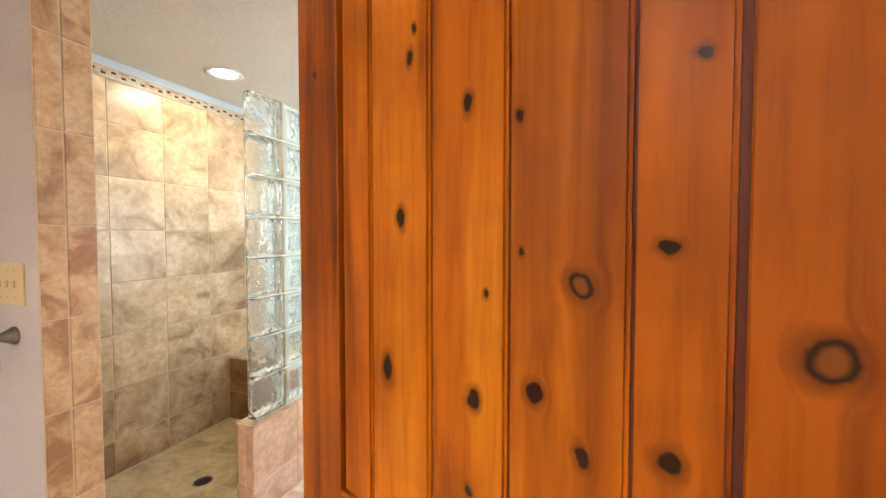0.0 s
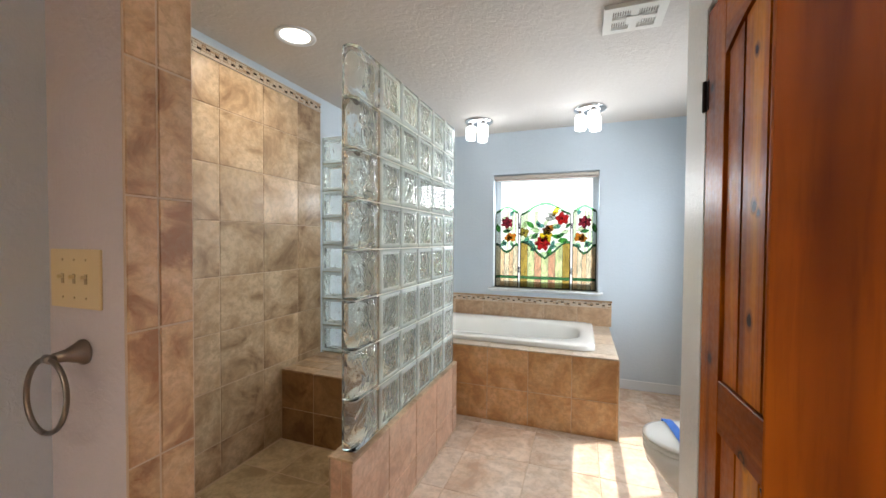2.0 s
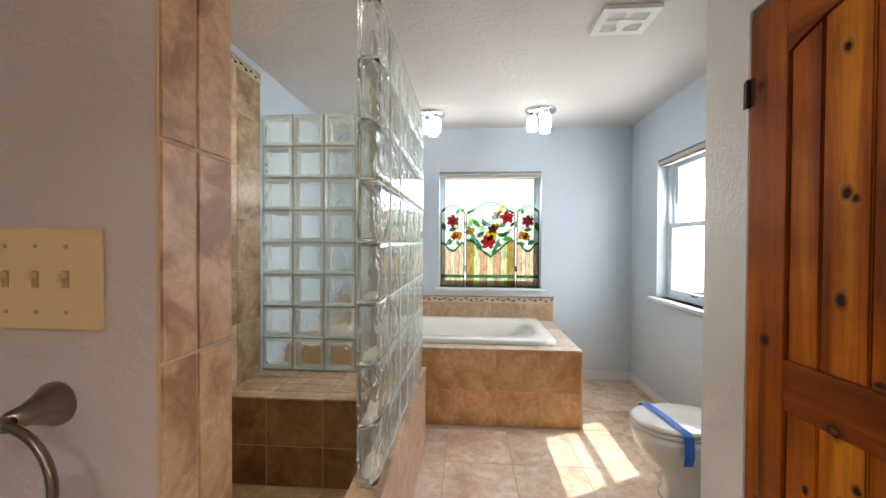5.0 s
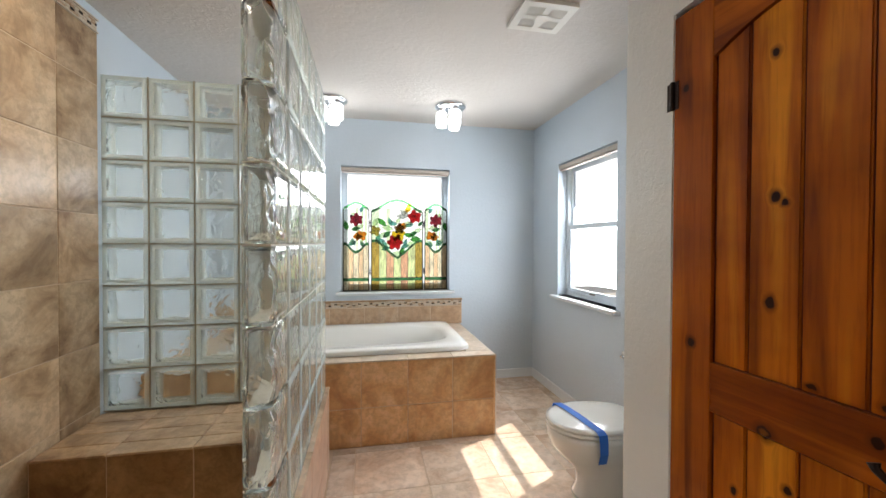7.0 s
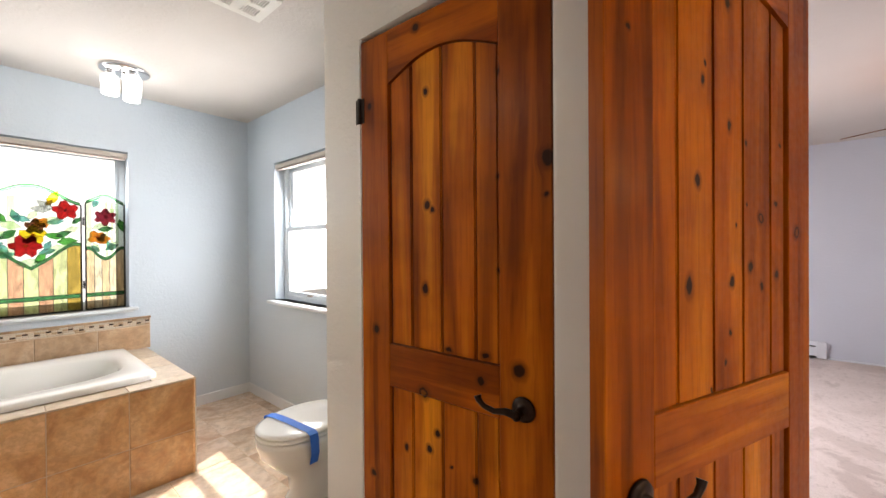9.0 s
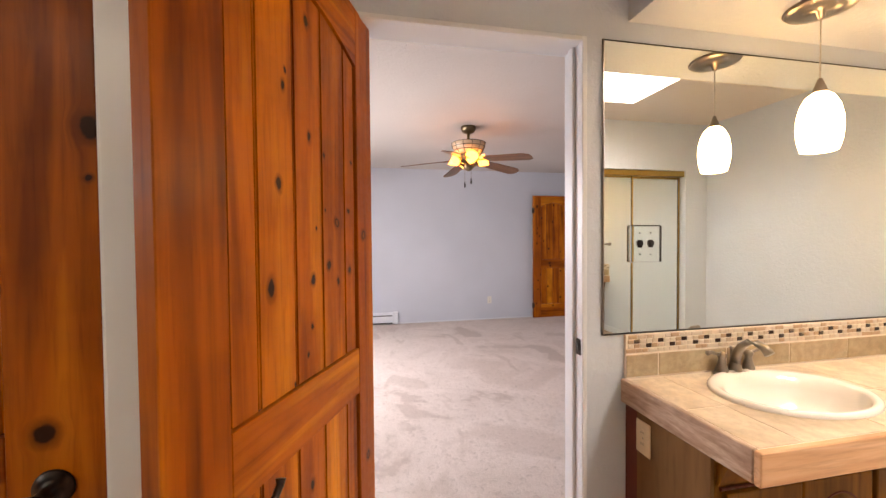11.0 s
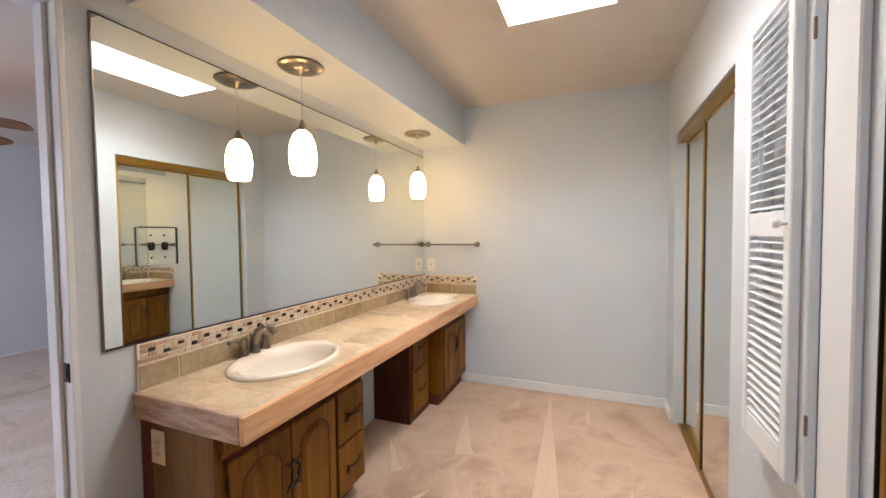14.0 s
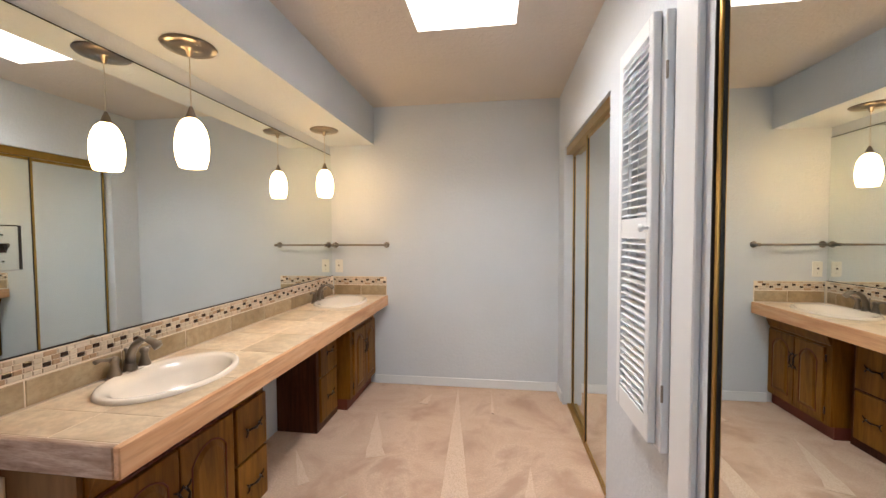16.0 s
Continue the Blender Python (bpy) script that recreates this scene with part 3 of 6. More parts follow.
def largest(nt, a, b2):
    n = nt.nodes.new("ShaderNodeMath")
    n.operation = "MAXIMUM"
    nt.links.new(a, n.inputs[0])
    nt.links.new(b2, n.inputs[1])
    return n.outputs[0]


STAINS = (((0.25, 0.052, 0.002), (0.47, 0.122, 0.004), (0.66, 0.230, 0.009)),
          ((0.19, 0.038, 0.002), (0.37, 0.088, 0.003), (0.53, 0.155, 0.006)),
          ((0.28, 0.064, 0.002), (0.53, 0.152, 0.005), (0.74, 0.280, 0.012)))


def plank_door(label, m, knots, w=0.708, h=2.035, stiles=(0.135, 0.150), splits=(0.095, 0.122, 0.122), seed=1, hz=0.877, hx=0.078, hinges=(0.22, 1.79)):
    """A two-panel plank door with an arched top rail. x runs from the hinge, y through the leaf (0 to 0.036), z up."""
    rnd = random.Random(seed)
    d = thing("door_leaf", label, "door", m)
    t = 0.036
    a, b2 = stiles[0], w - stiles[1]

    def wooden(name, bm, x0, x1, z0, z1, tone, along_x=False):
        near = [k for k in knots if x0 - 0.02 < k[0] < x1 + 0.02 and z0 - 0.03 < k[1] < z1 + 0.03]
        part(name, bm, board("stained_pine_board", STAINS[tone], near, rnd, along_x), d)
    wooden("stile", box((0, 0, 0.008), (a, t, h), 0.002), 0, a, 0, h, 1)
    wooden("stile", box((b2, 0, 0.008), (w, t, h), 0.002), b2, w, 0, h, 1)
    wooden("bottom_rail", box((a, 0.0005, 0.008), (b2, t - 0.0005, 0.23), 0.001), a, b2, 0, 0.23, 0, True)
    wooden("lock_rail", box((a, 0.0005, 0.832), (b2, t - 0.0005, 0.975), 0.002), a, b2, 0.832, 0.975, 0, True)
    n = 16
    arc = [(a + (b2 - a) * i / n, 1.855 + 0.062 * math.sin(math.pi * i / n)) for i in range(n + 1)]
    wooden("top_rail", prism(arc + [(b2, h), (a, h)], 0.0005, t - 0.0005, "y"), a, b2, 1.86, h, 0, True)
    part("backing", box((a, 0.014, 0.2), (b2, 0.022, 1.95)), GROOVE, d)
    xs = [a + 0.006]
    for k in splits:
        xs.append(xs[-1] + k)
    xs.append(b2 - 0.003)
    for z0, z1 in ((0.234, 0.828), (0.979, 0)):
        for i, (x0, x1) in enumerate(zip(xs, xs[1:])):
            pts = [(x0 + 0.002, z0), (x1 - 0.002, z0)]
            if z1:
                pts += [(x1 - 0.002, z1), (x0 + 0.002, z1)]
            else:
                pts += [(x, 1.850 + 0.062 * math.sin(math.pi * (x - a) / (b2 - a))) for x in np.linspace(x1 - 0.002, x0 + 0.002, 5)]
            bm = prism(pts, 0.007, t - 0.007, "y")
            bmesh.ops.bevel(bm, geom=[e for e in bm.edges if abs(e.verts[0].co.x - e.verts[1].co.x) < 1e-6 and abs(e.verts[0].co.y - e.verts[1].co.y) < 1e-6], offset=0.004, segments=2, affect="EDGES")
            wooden("plank", bm, x0, x1, z0, z1 or 1.92, (0, 2, 0, 2, 0)[i])
    lever(d, pose(w - hx, 0, hz, 90), -1)
    lever(d, pose(w - hx, t, hz, -90), -1)
    for z in hinges:
        hinge_part(d, pose(-0.004, -0.004, z))
    return d


OPEN_KNOTS = ((0.501, 1.438, 0.0084, 1.5, 0), (0.532, 1.216, 0.0096, 2.0, 0), (0.378, 1.569, 0.0072, 1.6, 0), (0.370, 1.217, 0.0092, 1.3, 0), (0.307, 1.540, 0.0040, 1.8, 0),
              (0.288, 1.248, 0.0088, 1.2, 0), (0.239, 1.366, 0.0120, 1.0, 1), (0.305, 1.396, 0.0036, 1.4, 0), (0.352, 1.345, 0.0036, 1.2, 0), (0.167, 1.403, 0.0080, 0.9, 0),
              (0.164, 1.226, 0.0096, 1.1, 0), (0.073, 1.333, 0.0132, 1.05, 1), (0.482, 1.654, 0.0056, 1.8, 0), (0.145, 1.552, 0.0048, 1.0, 0), (0.384, 1.845, 0.0080, 1.5, 0),
              (0.472, 1.692, 0.0040, 1.5, 0), (0.376, 1.104, 0.0048, 1.2, 0), (0.396, 1.039, 0.0048, 1.2, 0), (0.451, 0.985, 0.0048, 1.3, 0), (0.389, 0.711, 0.0072, 1.5, 0),
              (0.237, 1.201, 0.0064, 1.6, 0), (0.055, 0.60, 0.0112, 1.2, 1), (0.73, 1.70, 0.0048, 1.2, 0), (0.30, 0.50, 0.0080, 1.3, 0))
SHUT_KNOTS = ((0.300, 1.435, 0.011, 1.0, 0), (0.322, 1.418, 0.008, 1.0, 0), (0.290, 1.170, 0.010, 1.5, 0), (0.298, 1.790, 0.009, 1.2, 0), (0.262, 2.000, 0.012, 1.0, 0),
              (0.555, 1.780, 0.006, 1.8, 0), (0.555, 1.493, 0.005, 1.8, 0), (0.555, 1.235, 0.005, 1.8, 0), (0.616, 0.974, 0.017, 1.0, 0), (0.498, 0.924, 0.012, 1.0, 0),
              (0.286, 0.843, 0.015, 1.2, 1), (0.073, 1.017, 0.011, 1.1, 0), (0.054, 0.507, 0.011, 1.0, 0), (0.303, 0.667, 0.010, 1.0, 0), (0.337, 0.724, 0.009, 1.0, 0),
              (0.205, 0.644, 0.008, 1.4, 0), (0.390, 0.638, 0.005, 1.0, 0), (0.381, 0.990, 0.010, 0.7, 0), (0.511, 0.995, 0.010, 0.8, 0), (0.475, 0.628, 0.010, 1.0, 0),
              (0.698, 1.522, 0.016, 1.2, 0), (0.694, 1.432, 0.006, 1.0, 0), (0.045, 1.80, 0.010, 1.2, 0), (0.40, 0.35, 0.009, 1.2, 0))


def scattered_knots(seed, w):
    rnd = random.Random(seed)
    return tuple((rnd.uniform(0.04, w - 0.04), 0.15 + 1.8 * (i + rnd.random()) / 26, rnd.uniform(0.007, 0.013), rnd.uniform(0.9, 1.5), 0) for i in range(26))


plank_door("closed orange knotty pine plank door with bronze lever", pose(AX + 0.002, 2.104, 0, 0, 0, -87.6), SHUT_KNOTS, seed=4)
plank_door("open orange knotty pine plank door in the bedroom doorway", pose(0.437, 0.901, 0, 0, 0, 157.1) @ Matrix.Diagonal((1, -1, 1, 1)), OPEN_KNOTS, w=0.794,
           stiles=(0.115, 0.136), splits=(0.073, 0.128, 0.122, 0.130), seed=9, hz=0.835, hx=0.089, hinges=())
plank_door("knotty pine plank door standing open by the bedroom wall", pose(4.98, -1.80, 0, 0, 0, -88), scattered_knots(12, 0.74), w=0.74, seed=12)


# ---- tiles ----
TILE_MESH = {}


def tile_mesh(w, h, d, mats, name="tile"):
    key = (round(w, 3), round(h, 3), d, mats.name)
    if key not in TILE_MESH:
        b = min(0.0022, w / 5, h / 5)
        x, y = w / 2, h / 2
        bm = bmesh.new()
        lo = [bm.verts.new(p) for p in ((-x, -y, 0), (x, -y, 0), (x, y, 0), (-x, y, 0))]
        md = [bm.verts.new(p) for p in ((-x, -y, d - b), (x, -y, d - b), (x, y, d - b), (-x, y, d - b))]
        up = [bm.verts.new(p) for p in ((b - x, b - y, d), (x - b, b - y, d), (x - b, y - b, d), (b - x, y - b, d))]
        bm.faces.new(up)
        for r0, r1 in ((lo, md), (md, up)):
            for i in range(4):
                bm.faces.new((r0[i], r0[(i + 1) % 4], r1[(i + 1) % 4], r1[i]))
        me = bpy.data.meshes.new(name)
        bm.to_mesh(me)
        bm.free()
        me.materials.append(mats)
        TILE_MESH[key] = me
    return TILE_MESH[key]


def cuts(a, b, origin, pitch):
    """Joint positions between a and b."""
    k0 = math.ceil((a - origin) / pitch + 0.08)
    out = [a]
    while origin + k0 * pitch < b - 0.08 * pitch:
        out.append(origin + k0 * pitch)
        k0 += 1
    return out + [b]


def lay(parent, face, c, us, vs, material, name="tile", gap=0.004, depth=0.009, skip=None):
    """Lays tiles on a face ('+x', '-x', '+y', '-y', '+z') at c, between the joints us and vs."""
    rot = {"+x": Euler((radians(90), 0, radians(90))), "-x": Euler((radians(90), 0, radians(-90))), "+y": Euler((radians(90), 0, radians(180))),
           "-y": Euler((radians(90), 0, 0)), "+z": Euler((0, 0, 0))}[face]
    rnd = random.Random(len(us) * 31 + len(vs))
    for u0, u1 in zip(us, us[1:]):
        for v0, v1 in zip(vs, vs[1:]):
            if u1 - u0 < 0.012 or v1 - v0 < 0.008 or (skip and skip((u0 + u1) / 2, (v0 + v1) / 2)):
                continue
            u, v = (u0 + u1) / 2, (v0 + v1) / 2
            ob = new(name, tile_mesh(u1 - u0 - gap, v1 - v0 - gap, depth, material, name))
            ob.parent = parent
            w = rnd.uniform(-0.0004, 0.0004)
            at = {"x": (c, u, v), "y": (u, c, v), "z": (u, v, c)}[face[1]]
            out = 0.0 if face[1] == "z" else (0.003 - depth) * (1 if face[0] == "+" else -1)
            w += out
            at = Vector(at) + Vector({"x": (w, 0, 0), "y": (0, w, 0), "z": (0, 0, w)}[face[1]])
            ob.matrix_basis = Matrix.LocRotScale(at, rot, None)


def mosaic(parent, face, c, u0, u1, v0, v1, seed=0):
    """A border of small chips in four courses, with a dark chip at steady steps in the two middle ones."""
    rnd = random.Random(seed)
    n = 4
    hgt = (v1 - v0) / n
    for r in range(n):
        u = u0 + 0.002 + (0.0, 0.0, 0.052, 0.02)[r]
        k = 0
        while u < u1 - 0.012:
            dark = r in (1, 2) and k % 4 == 0
            w = 0.026 if dark else (0.026 if r in (1, 2) else rnd.choice((0.026, 0.04, 0.052)))
            w = min(w, u1 - u)
            m_ = MOSAIC_D if dark else rnd.choice((MOSAIC_L, MOSAIC_L, MOSAIC_L, PALETILE, PALETILE, MOSAIC_M))
            lay(parent, face, c, [u, u + w], [v0 + r * hgt, v0 + (r + 1) * hgt], m_, "mosaic_chip", 0.0018, 0.007)
            u += w
            k += 1


# ---- shower ----
tiled = structure("shower_wall_backing", box((WX, PY1, 0), (WX + 0.004, 3.19, 2.385)), GROUT)
us = cuts(PY1, 3.19, 2.315, 0.312)
lay(tiled, "+x", WX + 0.004, us, cuts(0, 2.325, 1.45, 0.312), TILE, "wall_tile")
mosaic(tiled, "+x", WX + 0.004, PY1, 3.19, 2.330, 2.385, 3)
for i, z in enumerate((2.326, 2.386)):
    structure("border_trim", box((WX + 0.004, PY1, z - 0.003), (WX + 0.015, 3.19, z + 0.003), 0.001), MOSAIC_L)
south_t = structure("shower_south_backing", box((WX + 0.015, PY1, 0), (PX, PY1 + 0.004, 2.325)), GROUT)
lay(south_t, "+y", PY1 + 0.004, cuts(WX + 0.02, PX, -2.06, 0.312), cuts(0, 2.325, 1.45, 0.312), TILE, "wall_tile")
end_t = structure("wall_end_backing", box((PX, PY0, 0), (PX + 0.004, PY1 + 0.013, H - 0.002)), GROUT)
lay(end_t, "+x", PX + 0.004, [PY0 + 0.001, 1.384, PY1 + 0.013], cuts(0, H - 0.004, 1.45, 0.318), POSTTILE, "edge_tile", 0.005, 0.010)

bench = thing("shower_bench", "tan tiled shower bench below the glass block screen", "bench")
bench_core = part("core", box((WX + 0.014, 2.77, 0), (-1.425, 3.285, 0.468)), GROUT, bench)
# Front face is darker brown than the tan seat tiles.
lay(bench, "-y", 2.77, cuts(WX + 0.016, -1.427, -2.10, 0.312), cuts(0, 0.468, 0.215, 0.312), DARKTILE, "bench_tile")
lay(bench, "+z", 0.468, cuts(WX + 0.016, -1.427, -2.10, 0.312), [2.762, 2.86, 2.97, 3.08, 3.19], TILE, "seat_tile")

knee = thing("knee_wall", "low pink-tan tiled wall carrying glass blocks", "half wall")
part("core", box((-1.413, 2.02, 0), (-1.307, 3.34, 0.466)), GROUT, knee)
lay(knee, "+x", -1.307, cuts(2.011, 3.349, 2.32, 0.312), cuts(0, 0.476, 0.166, 0.312), PINKTILE, "knee_tile")
lay(knee, "-x", -1.413, cuts(2.011, 3.349, 2.32, 0.312), cuts(0, 0.476, 0.166, 0.312), TILE, "knee_tile")
lay(knee, "-y", 2.02, [-1.413, -1.36, -1.307], cuts(0, 0.476, 0.166, 0.312), PINKTILE, "knee_tile")
lay(knee, "+y", 3.34, [-1.413, -1.36, -1.307], cuts(0, 0.476, 0.166, 0.312), PINKTILE, "knee_tile")
lay(knee, "+z", 0.467, [-1.421, -1.299], cuts(2.011, 3.349, 2.32, 0.312), TILE, "knee_tile")

BLOCKS = {}


def block_mesh(w, t, h, round_end=False):
    """A hollow-looking pressed glass block with a raised rim and wavy faces; w along x, t along y, h up."""
    key = (round(w, 3), t, h, round_end)
    if key in BLOCKS:
        return BLOCKS[key]
    bm = bmesh.new()
    n = 9
    grids = []
    for s in (-1, 1):
        g = []
        for i in range(n + 1):
            row = []
            for j in range(n + 1):
                u, v = i / n * 2 - 1, j / n * 2 - 1
                edge = max(abs(u), abs(v))
                y = s * (t / 2 - (0.006 if edge > 0.99 else 0.0) - (0.004 if edge < 0.84 else 0.0))
                if edge < 0.84:
                    y += 0.0012 * noise.noise(Vector((u * 2.6 + s * 7 + w * 40, v * 2.6, 1.7)))
                row.append(bm.verts.new((u * w / 2, y, v * h / 2)))
            g.append(row)
        grids.append(g)
    for g in grids:
        for i in range(n):
            for j in range(n):
                fc = bm.faces.new((g[i][j], g[i + 1][j], g[i + 1][j + 1], g[i][j + 1]))
                if not round_end and (i in (0, n - 1) or j in (0, n - 1)):
                    fc.material_index = 2
    a, b2 = grids
    for i in range(n):
        bm.faces.new((a[i][0], a[i + 1][0], b2[i + 1][0], b2[i][0]))
        bm.faces.new((a[i][n], a[i + 1][n], b2[i + 1][n], b2[i][n]))
        bm.faces.new((a[0][i], a[0][i + 1], b2[0][i + 1], b2[0][i]))
        bm.faces.new((a[n][i], a[n][i + 1], b2[n][i + 1], b2[n][i]))
    if round_end:
        for v in bm.verts:
            if v.co.x < -w / 2 + 0.05:
                k = (v.co.x + w / 2) / 0.05
                v.co.y *= 0.55 + 0.45 * math.sqrt(max(0.0, 1 - (1 - k) ** 2))
                if k < 0.01:
                    v.co.x += abs(v.co.y) * 0.35 + 0.003 * noise.noise(Vector((v.co.z * 30, v.co.y * 20, 4.4)))
    # inner hollow
    iw, it, ih = w / 2 - 0.010, t / 2 - 0.014, h / 2 - 0.010
    m_ = 5
    inner = {}
    for s in (-1, 1):
        for i in range(m_ + 1):
            for j in range(m_ + 1):
                u, v = i / m_ * 2 - 1, j / m_ * 2 - 1
                y = s * it + 0.005 * noise.noise(Vector((u * 2.2 + 3 + s, v * 2.2 + w * 9, 5.1)))
                if round_end:
                    y *= 0.6 if u < -0.9 else 1.0
                inner[s, i, j] = bm.verts.new((u * iw, y, v * ih))
    faces = []
    for i in range(m_):
        for s in (-1, 1):
            for j in range(m_):
                q = [inner[s, i, j], inner[s, i + 1, j], inner[s, i + 1, j + 1], inner[s, i, j + 1]]
                faces.append(bm.faces.new(q if s > 0 else q[::-1]))
        for j, fl in ((0, 0), (m_, 1)):
            q = [inner[-1, i, j], inner[-1, i + 1, j], inner[1, i + 1, j], inner[1, i, j]]
            faces.append(bm.faces.new(q[::-1] if fl else q))
            q = [inner[-1, j, i], inner[-1, j, i + 1], inner[1, j, i + 1], inner[1, j, i]]
            faces.append(bm.faces.new(q if fl else q[::-1]))
    hollow = set(faces)
    bmesh.ops.recalc_face_normals(bm, faces=[f for f in bm.faces if f not in hollow])
    bmesh.ops.recalc_face_normals(bm, faces=faces)
    bmesh.ops.reverse_faces(bm, faces=faces)
    for f in faces:
        f.material_index = 1
    if not round_end:
        for f in bm.faces:
            if f not in hollow and len({round(v.co.y, 4) for v in f.verts}) > 1 and abs(f.calc_center_median().y) < t * 0.3:
                f.material_index = 2
    for f in bm.faces:
        f.smooth = True
    me = bpy.data.meshes.new("glass_block")
    bm.to_mesh(me)
    bm.free()
    me.materials.append(GLASS_S)
    me.materials.append(GLASS)
    me.materials.append(RIM)
    BLOCKS[key] = me
    return me


def block_wall(label, origin, along, widths, rows, pitch, t, first_round, joint):
    """Glass blocks laid in a stack bond with thin pale joints."""
    g = thing("glass_block_screen", label, "glass block wall")
    rot = 90 if along == "y" else 0
    base = pose(*origin, 0, 0, rot)
    g.matrix_basis = base
    x = 0.0
    j = 0.006
    total = sum(widths)
    for c, w in enumerate(widths):
        for r in range(rows):
            ob = new("glass_block", block_mesh(w - j, t, pitch - j, first_round and c == 0))
            ob.parent = g
            ob.visible_shadow = False
            ob.matrix_basis = pose(x + w / 2, 0, (r + 0.5) * pitch)
        if c:
            part("joint", box((x - j / 2 + 0.0004, -t * (0.22 if first_round else 0.47), 0), (x + j / 2 - 0.0004, t * (0.22 if first_round else 0.47), rows * pitch)), joint, g)
        x += w
    for r in range(rows):
        part("joint", box((0.022 if first_round else 0.004, -t / 2 + (0.009 if first_round else 0.002), r * pitch - j / 2 + 0.0004), (total, t / 2 - (0.009 if first_round else 0.002), r * pitch + j / 2 - 0.0004)), joint, g)
    return g


P = 0.2068
block_wall("clear wavy glass block screen on the tiled half wall", (-1.358, 2.045, 0.482), "y", [P * 1.02] * 6, 8, P, 0.086, True, JOINT)
block_wall("clear glass block screen above the shower bench", (WX + 0.012, 3.232, 0.482), "x", [P] * 4 + [0.115], 8, P, 0.080, False, JOINT_D)

drain = thing("shower_drain", "round chrome shower drain in the tiled floor", "drain", pose(-1.83, 2.14, -0.002))
part("ring", lathe([(0.052, 0), (0.052, 0.006), (0.044, 0.007), (0.044, 0.002)], 28, False), CHROME, drain, round_=True)
part("grate", lathe([(0.001, 0.004), (0.030, 0.0045), (0.044, 0.003), (0.044, 0.0)], 24), BRONZE, drain)
for i in range(6):
    part("hole", lathe([(0.005, 0.0), (0.005, 0.0062)], 10), BLACK, drain, m=pose(0.024 * math.cos(i * 1.047), 0.024 * math.sin(i * 1.047), 0))

# ---- tub ----
tub = thing("bathtub_surround", "orange-tan tiled platform around the bathtub by the window", "tub deck")
part("core", panel_with_holes("z", 0.0, 0.548, WX + 0.01, -0.228, 3.536, NY - 0.003, [(-2.02, -0.43, 3.77, 4.46)]), GROUT, tub)
ux = cuts(WX + 0.01, -0.218, -0.218 - 0.302, 0.302)
lay(tub, "-y", 3.536, ux, [0, 0.252, 0.548], TUBTILE, "deck_tile")
uy = cuts(3.527, NY - 0.003, 3.83, 0.302)
lay(tub, "+x", -0.228, uy, [0, 0.252, 0.548], TUBTILE, "deck_tile")
lay(tub, "+z", 0.548, ux, [3.527, 3.64], PALETILE, "deck_tile")
lay(tub, "+z", 0.548, [-0.40, -0.218], [3.64, 3.93, 4.24, NY - 0.003], PALETILE, "deck_tile")
structure("tub_edge_trim", box((-0.2215, 3.5235, 0), (-0.2155, 3.5295, 0.556), 0.001), MOSAIC_L)
splash = thing("tub_backsplash", "tan tile splashback with a mosaic border behind the tub", "backsplash")
part("core", box((WX + 0.01, NY - 0.010, 0.557), (-0.20, NY - 0.001, 0.795)), GROUT, splash)
lay(splash, "-y", NY - 0.010, cuts(WX + 0.01, -0.20, -0.50, 0.305), [0.558, 0.728], TILE_O, "splash_tile")
mosaic(splash, "-y", NY - 0.010, WX + 0.01, -0.20, 0.732, 0.782, 8)
part("cap", box((WX + 0.01, NY - 0.024, 0.783), (-0.196, NY - 0.001, 0.797), 0.003), TILE_O, splash)


def tub_mesh():
    """A rectangular rim that drops into a long rounded basin."""
    bm = bmesh.new()
    n = 64
    x0, x1, y0, y1 = -2.05, -0.365, 3.655, 4.545
    cx, cy = (x0 + x1) / 2, (y0 + y1) / 2
    hx, hy = (x1 - x0) / 2, (y1 - y0) / 2

    def ring(rx, ry, z, power, shift=0.0):
        out = []
        for i in range(n):
            a = 2 * math.pi * (i + 0.5) / n
            c, s = math.cos(a), math.sin(a)
            k = (abs(c) ** power + abs(s) ** power) ** (-1 / power)
            out.append(bm.verts.new((cx + shift + rx * c * k, cy + ry * s * k, z)))
        return out
    rings = [ring(hx, hy, 0.557, 30), ring(hx, hy, 0.585, 30), ring(hx - 0.006, hy - 0.006, 0.592, 26), ring(hx - 0.05, hy - 0.05, 0.594, 12),
             ring(hx - 0.095, hy - 0.115, 0.592, 4.0), ring(hx - 0.115, hy - 0.135, 0.575, 3.6), ring(hx - 0.15, hy - 0.16, 0.45, 3.4),
             ring(hx - 0.22, hy - 0.19, 0.22, 3.2), ring(hx - 0.33, hy - 0.26, 0.15, 3.0)]
    for a, b2 in zip(rings, rings[1:]):
        for i in range(n):
            bm.faces.new((a[i], a[(i + 1) % n], b2[(i + 1) % n], b2[i]))
    bm.faces.new(rings[-1])
    return bm


bathtub = thing("bathtub", "white acrylic drop-in bathtub set in the tiled deck", "bathtub")
part("basin", tub_mesh(), ACRYLIC, bathtub, "", None, True)
part("drain", lathe([(0.03, 0.151), (0.032, 0.154), (0.02, 0.156), (0.001, 0.156)], 20), CHROME, bathtub, m=pose(-0.85, 4.1, 0))
part("overflow", lathe([(0.033, 0), (0.033, 0.006), (0.02, 0.009)], 20), CHROME, bathtub, m=pose(-0.555, 4.1, 0.44, 0, -80))

# ---- windows ----


